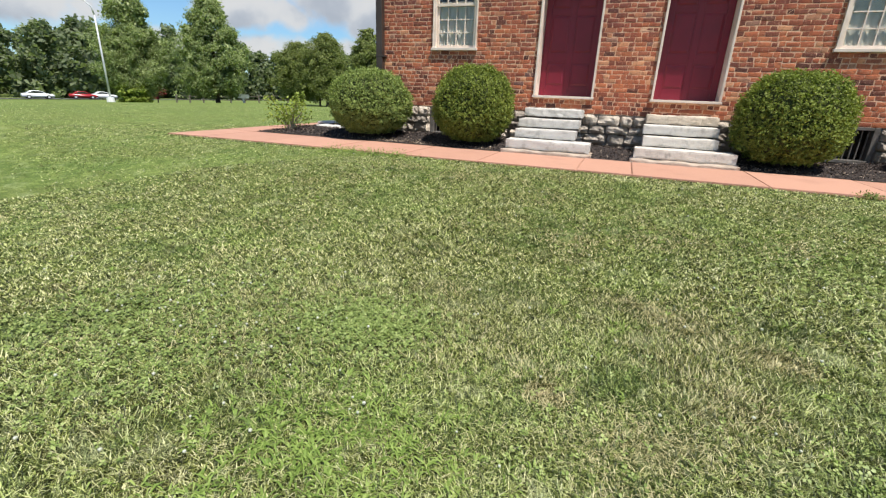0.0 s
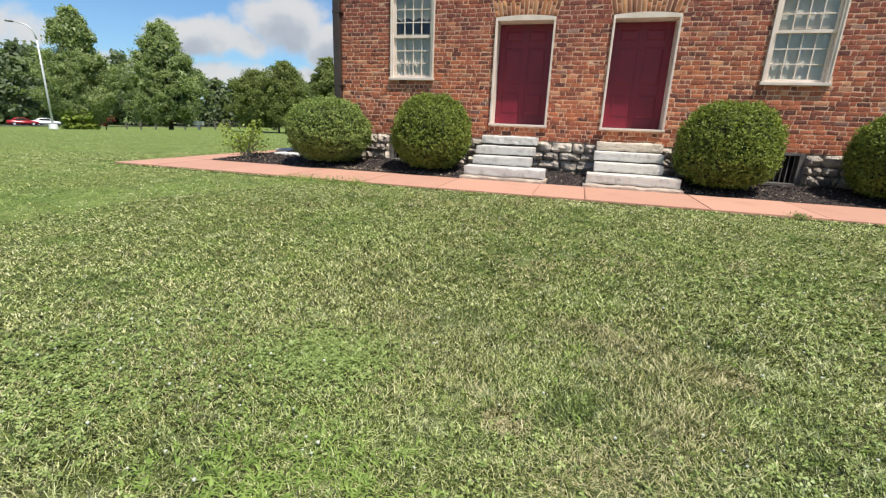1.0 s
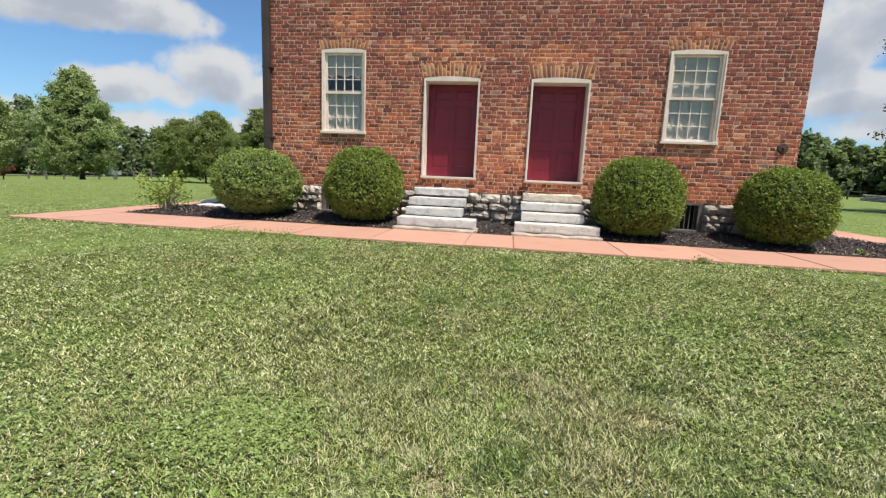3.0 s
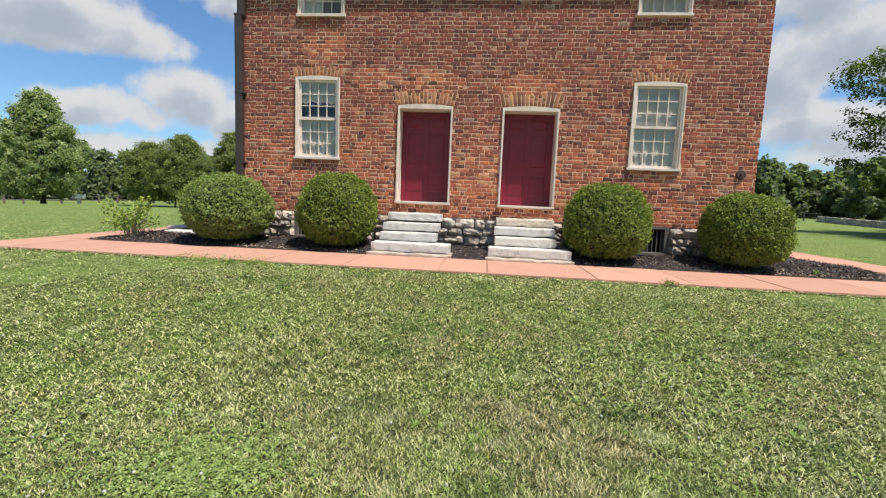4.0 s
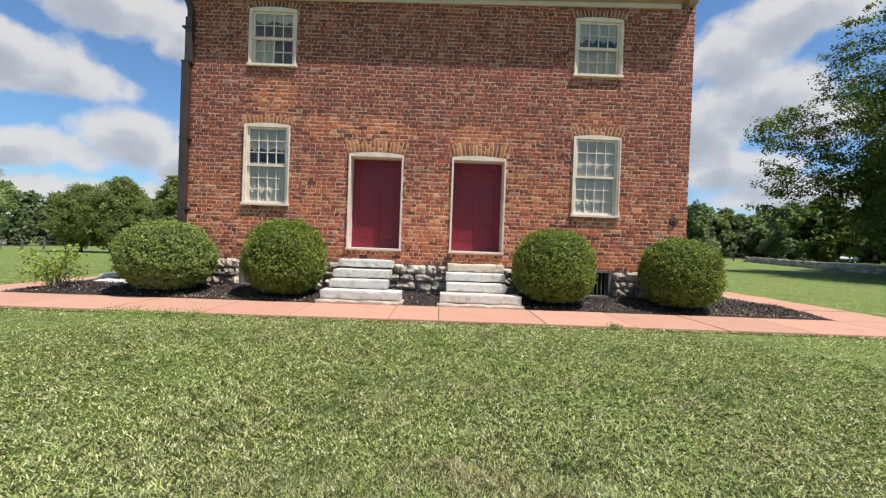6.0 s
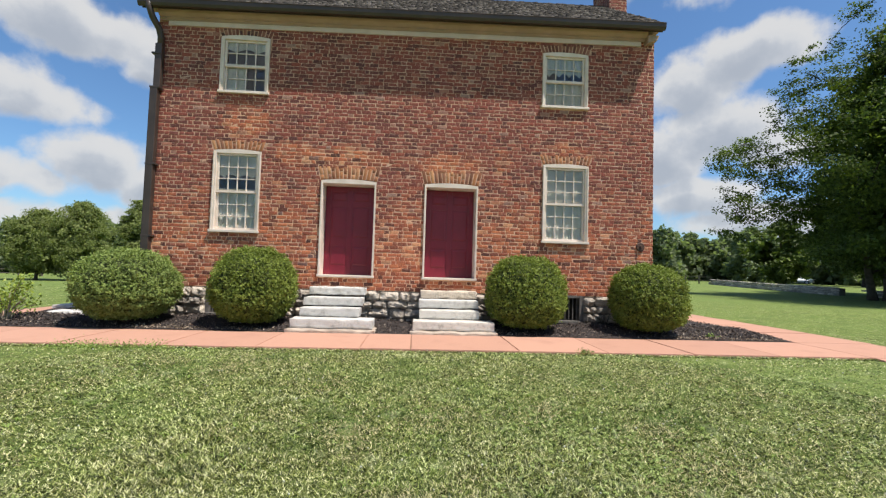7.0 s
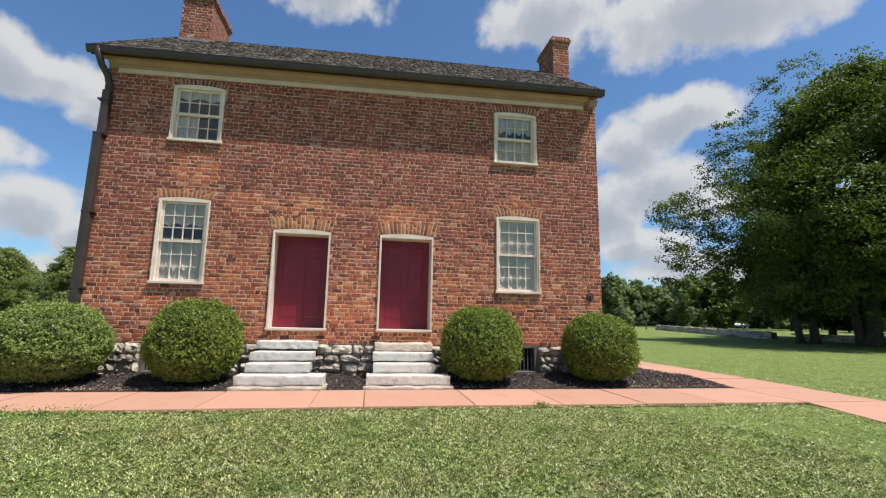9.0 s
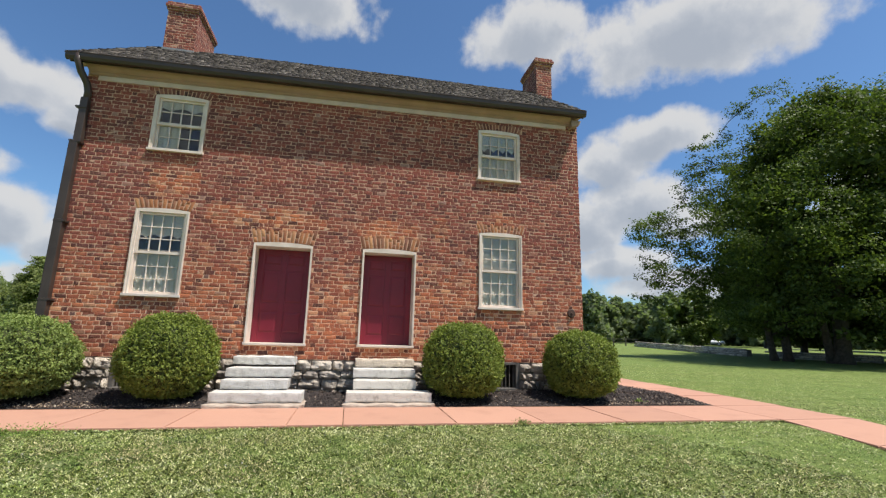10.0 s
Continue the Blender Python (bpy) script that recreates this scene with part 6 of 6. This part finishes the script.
    far = ~near & (r < 3.0)
    w = np.stack([root - side, root + side, tip + side * 0.5, tip - side * 0.5], 1)[far].reshape(-1, 3)
    f = np.concatenate([f, len(v) + np.arange(len(w)).reshape(-1, 4)], 0)
    me = mesh_np("grass", np.concatenate([v, w]), f)
    add_dry(me)
    tagged(finish("grass", me, GRASS), "short mown grass blades, green with straw-dry patches", "grass", kind="stuff")
    thin = r >= 3.0
    w = np.stack([root - side * 2.2, root + side * 2.2, tip], 1)[thin].reshape(-1, 3)
    me = mesh_np("grass", w, np.arange(len(w)).reshape(-1, 3))
    add_dry(me)
    tagged(finish("grass", me, GRASS), "short mown grass on the wider lawn towards the walk", "grass", kind="stuff")

    # Broad-bladed weed grass in loose rosettes.
    cx, cy, cr = scatter(200, 0.9, 5.5, 1.3)
    cx, cy = np.r_[cx, rng.normal(-1.25, 0.32, 260)], np.r_[cy, rng.normal(-7.98, 0.22, 260)]
    vs = []
    for px, py in zip(cx, cy):
        for b in range(rng.integers(5, 10)):
            q, long, w = rng.uniform(0, 6.283), rng.uniform(0.035, 0.085), rng.uniform(0.0025, 0.0048)
            dx, dy = math.cos(q), math.sin(q)
            z0 = gz(px, py)
            hs = (0.004, rng.uniform(0.018, 0.036), rng.uniform(0.010, 0.028))
            pts = [(px + dx * long * s, py + dy * long * s, z0 + h) for s, h in zip((0.05, 0.5, 1.0), hs)]
            for s, p in zip((0.8, 1.0, 0.1), pts):
                vs += [(p[0] - dy * w * s, p[1] + dx * w * s, p[2]), (p[0] + dy * w * s, p[1] - dx * w * s, p[2])]
    m = len(vs) // 6
    k = np.arange(m)[:, None] * 6
    me = mesh_np("weed_grass", vs, np.concatenate([k + [[0, 1, 3, 2]], k + [[2, 3, 5, 4]]], 0))
    tagged(finish("weed_grass", me, WEED), "broad yellow-green weed grass blades in the lawn", "grass", kind="stuff")

    # Clover.
    px, py, pr_ = scatter(52000, 0.8, 6.5, 1.3)
    px, py = np.r_[px, rng.normal(-1.5, 0.30, 5000), rng.normal(-2.75, 0.4, 4000)], np.r_[py, rng.normal(-7.03, 0.20, 5000), rng.normal(-7.85, 0.3, 4000)]
    pr_ = np.hypot(px - eye[0], py - eye[1])
    patch = np.sin(px * 1.9 + 1.0 + 0.8 * np.sin(py * 1.3)) + np.sin(py * 2.3 + 0.5 * px) + 0.6 * np.sin(px * 4.7 - py * 3.1) + rng.normal(size=len(px)) * 0.35
    for bx, by, br in ((-1.5, -7.05, 0.5), (-2.8, -7.8, 0.8), (-2.0, -8.3, 0.6), (1.4, -5.6, 0.6), (2.0, -5.8, 0.6), (1.1, -7.0, 0.5)):
        patch = patch + 2.2 * np.exp(-((px - bx) ** 2 + (py - by) ** 2) / (2 * br * br))
    keep = patch + rng.normal(size=len(px)) * 1.5 > 3.1
    px, py, pr_ = px[keep], py[keep], pr_[keep]
    m = len(px)
    s = rng.uniform(0.005, 0.0095, m) * (1 + 0.08 * pr_)
    q = rng.uniform(0, 6.283, m)
    h = rng.uniform(0.016, 0.034, m) + ground_z(px, py)
    tilt = rng.normal(size=(m, 2)) * 0.35
    vs = []
    for leaf in range(3):
        b = q + leaf * 2.094
        for e, g in ((0.1, 0.0), (0.95, -0.62), (1.7, -0.45), (1.6, 0.0), (1.7, 0.45), (0.95, 0.62)):
            dx, dy = np.cos(b) * e * s - np.sin(b) * g * s, np.sin(b) * e * s + np.cos(b) * g * s
            vs.append(np.stack([px + dx, py + dy, h + dx * tilt[:, 0] + dy * tilt[:, 1]], 1))
    v = np.stack(vs, 1).reshape(-1, 3)
    f = (np.arange(m * 3)[:, None] * 6 + np.arange(6)[None])
    tagged(finish("clover", mesh_np("clover", v, f), CLOVER), "patches of white clover leaves in the lawn", "clover", kind="stuff")
    bx, by, br = scatter(700, 1.0, 8.0, 1.5)
    bx, by = np.r_[bx, rng.normal(-2.3, 0.55, 90), rng.normal(1.7, 0.8, 60)], np.r_[by, rng.normal(-7.4, 0.45, 90), rng.normal(-5.6, 0.5, 60)]
    bm = bmesh.new()
    for x0, y0 in zip(bx, by):
        if not on_lawn(x0, y0) or rng.random() < 0.55:
            continue
        s0 = rng.uniform(0.005, 0.0095)
        bmesh.ops.create_icosphere(bm, subdivisions=1, radius=s0, matrix=Matrix.Translation((x0, y0, gz(x0, y0) + rng.uniform(0.024, 0.042))))
    tagged(part("clover_blossoms", bm, BLOSSOM), "small round white clover blossoms in the lawn", "clover", kind="stuff")


lawn_blades()


# ---------------- small things ----------------
def leafy_tuft(name, label, x, y, z, count, spread, size, mat, seed, flat=0.4):
    rng = np.random.default_rng(seed)
    t = thing(name, label, "weed", at=(x, y, z))
    c = np.abs(rng.normal(size=(count, 3))) * [1, 1, flat] * spread
    c[:, :2] *= rng.choice([-1, 1], (count, 2))
    c[:, 2] += 0.012
    tagged(finish("foliage", leaves_np("foliage", c, rng.uniform(0.5, 1.2, count) * size, rng, np.tile([0, 0, 0.6], (count, 1)), 0.9, 0.4), mat, t), kind="stuff")
    bm = bmesh.new()
    for n in range(4):
        tube(bm, [(0, 0, -0.02), (0.5 * spread * math.cos(n * 1.7), 0.5 * spread * math.sin(n * 1.7), 0.6 * spread)], [0.003, 0.0015], 5)
    part("stem", bm, CORE, t)


leafy_tuft("weed_tuft", "dark green weed tuft at the edge of the walk", 2.31, -2.82, -0.01, 150, 0.06, 0.035, LEAF_MID, 3)
leafy_tuft("weed_tuft", "small green weed in the mulch bed", 5.4, -1.0, 0.01, 60, 0.05, 0.05, WEED, 4)
for n, x in enumerate((-4.6, -4.25, -3.9, -3.5)):
    leafy_tuft("weed_tuft", "fresh yellow-green weed tuft along the walk", x, -2.95 - 0.03 * (n % 2), -0.03, 300, 0.11, 0.03, WEED, 5 + n)

twigs = thing("twig_bundle", "small bundle of bare dark twigs against the foundation", "twigs", at=(3.72, -0.16, 0.08))
pr = random.Random(15)
for n in range(16):
    a = pr.uniform(0, 6.28)
    bm = bmesh.new()
    tube(bm, [(0.02 * math.cos(a), 0.02 * math.sin(a), -0.03), (0.09 * math.cos(a), 0.05 * math.sin(a), 0.12), (0.15 * math.cos(a), 0.08 * math.sin(a), pr.uniform(0.16, 0.27))], [0.005, 0.004, 0.002], 5)
    part("twig", bm, BARK, twigs)
pr = random.Random(16)
for n, (x, y) in enumerate(((5.98, 1.15), (6.28, 0.95), (6.52, 0.62), (6.63, 0.2))):
    st = part("edging_stone", rough_block(x - 0.16, x + 0.16, y - 0.09, y + 0.09, -0.03, 0.065, pr, 0.014, 0.02, 6), STEP)
    tagged(st, "pale flat edging stone at the rim of the mulch bed", "stone", "edging stones")
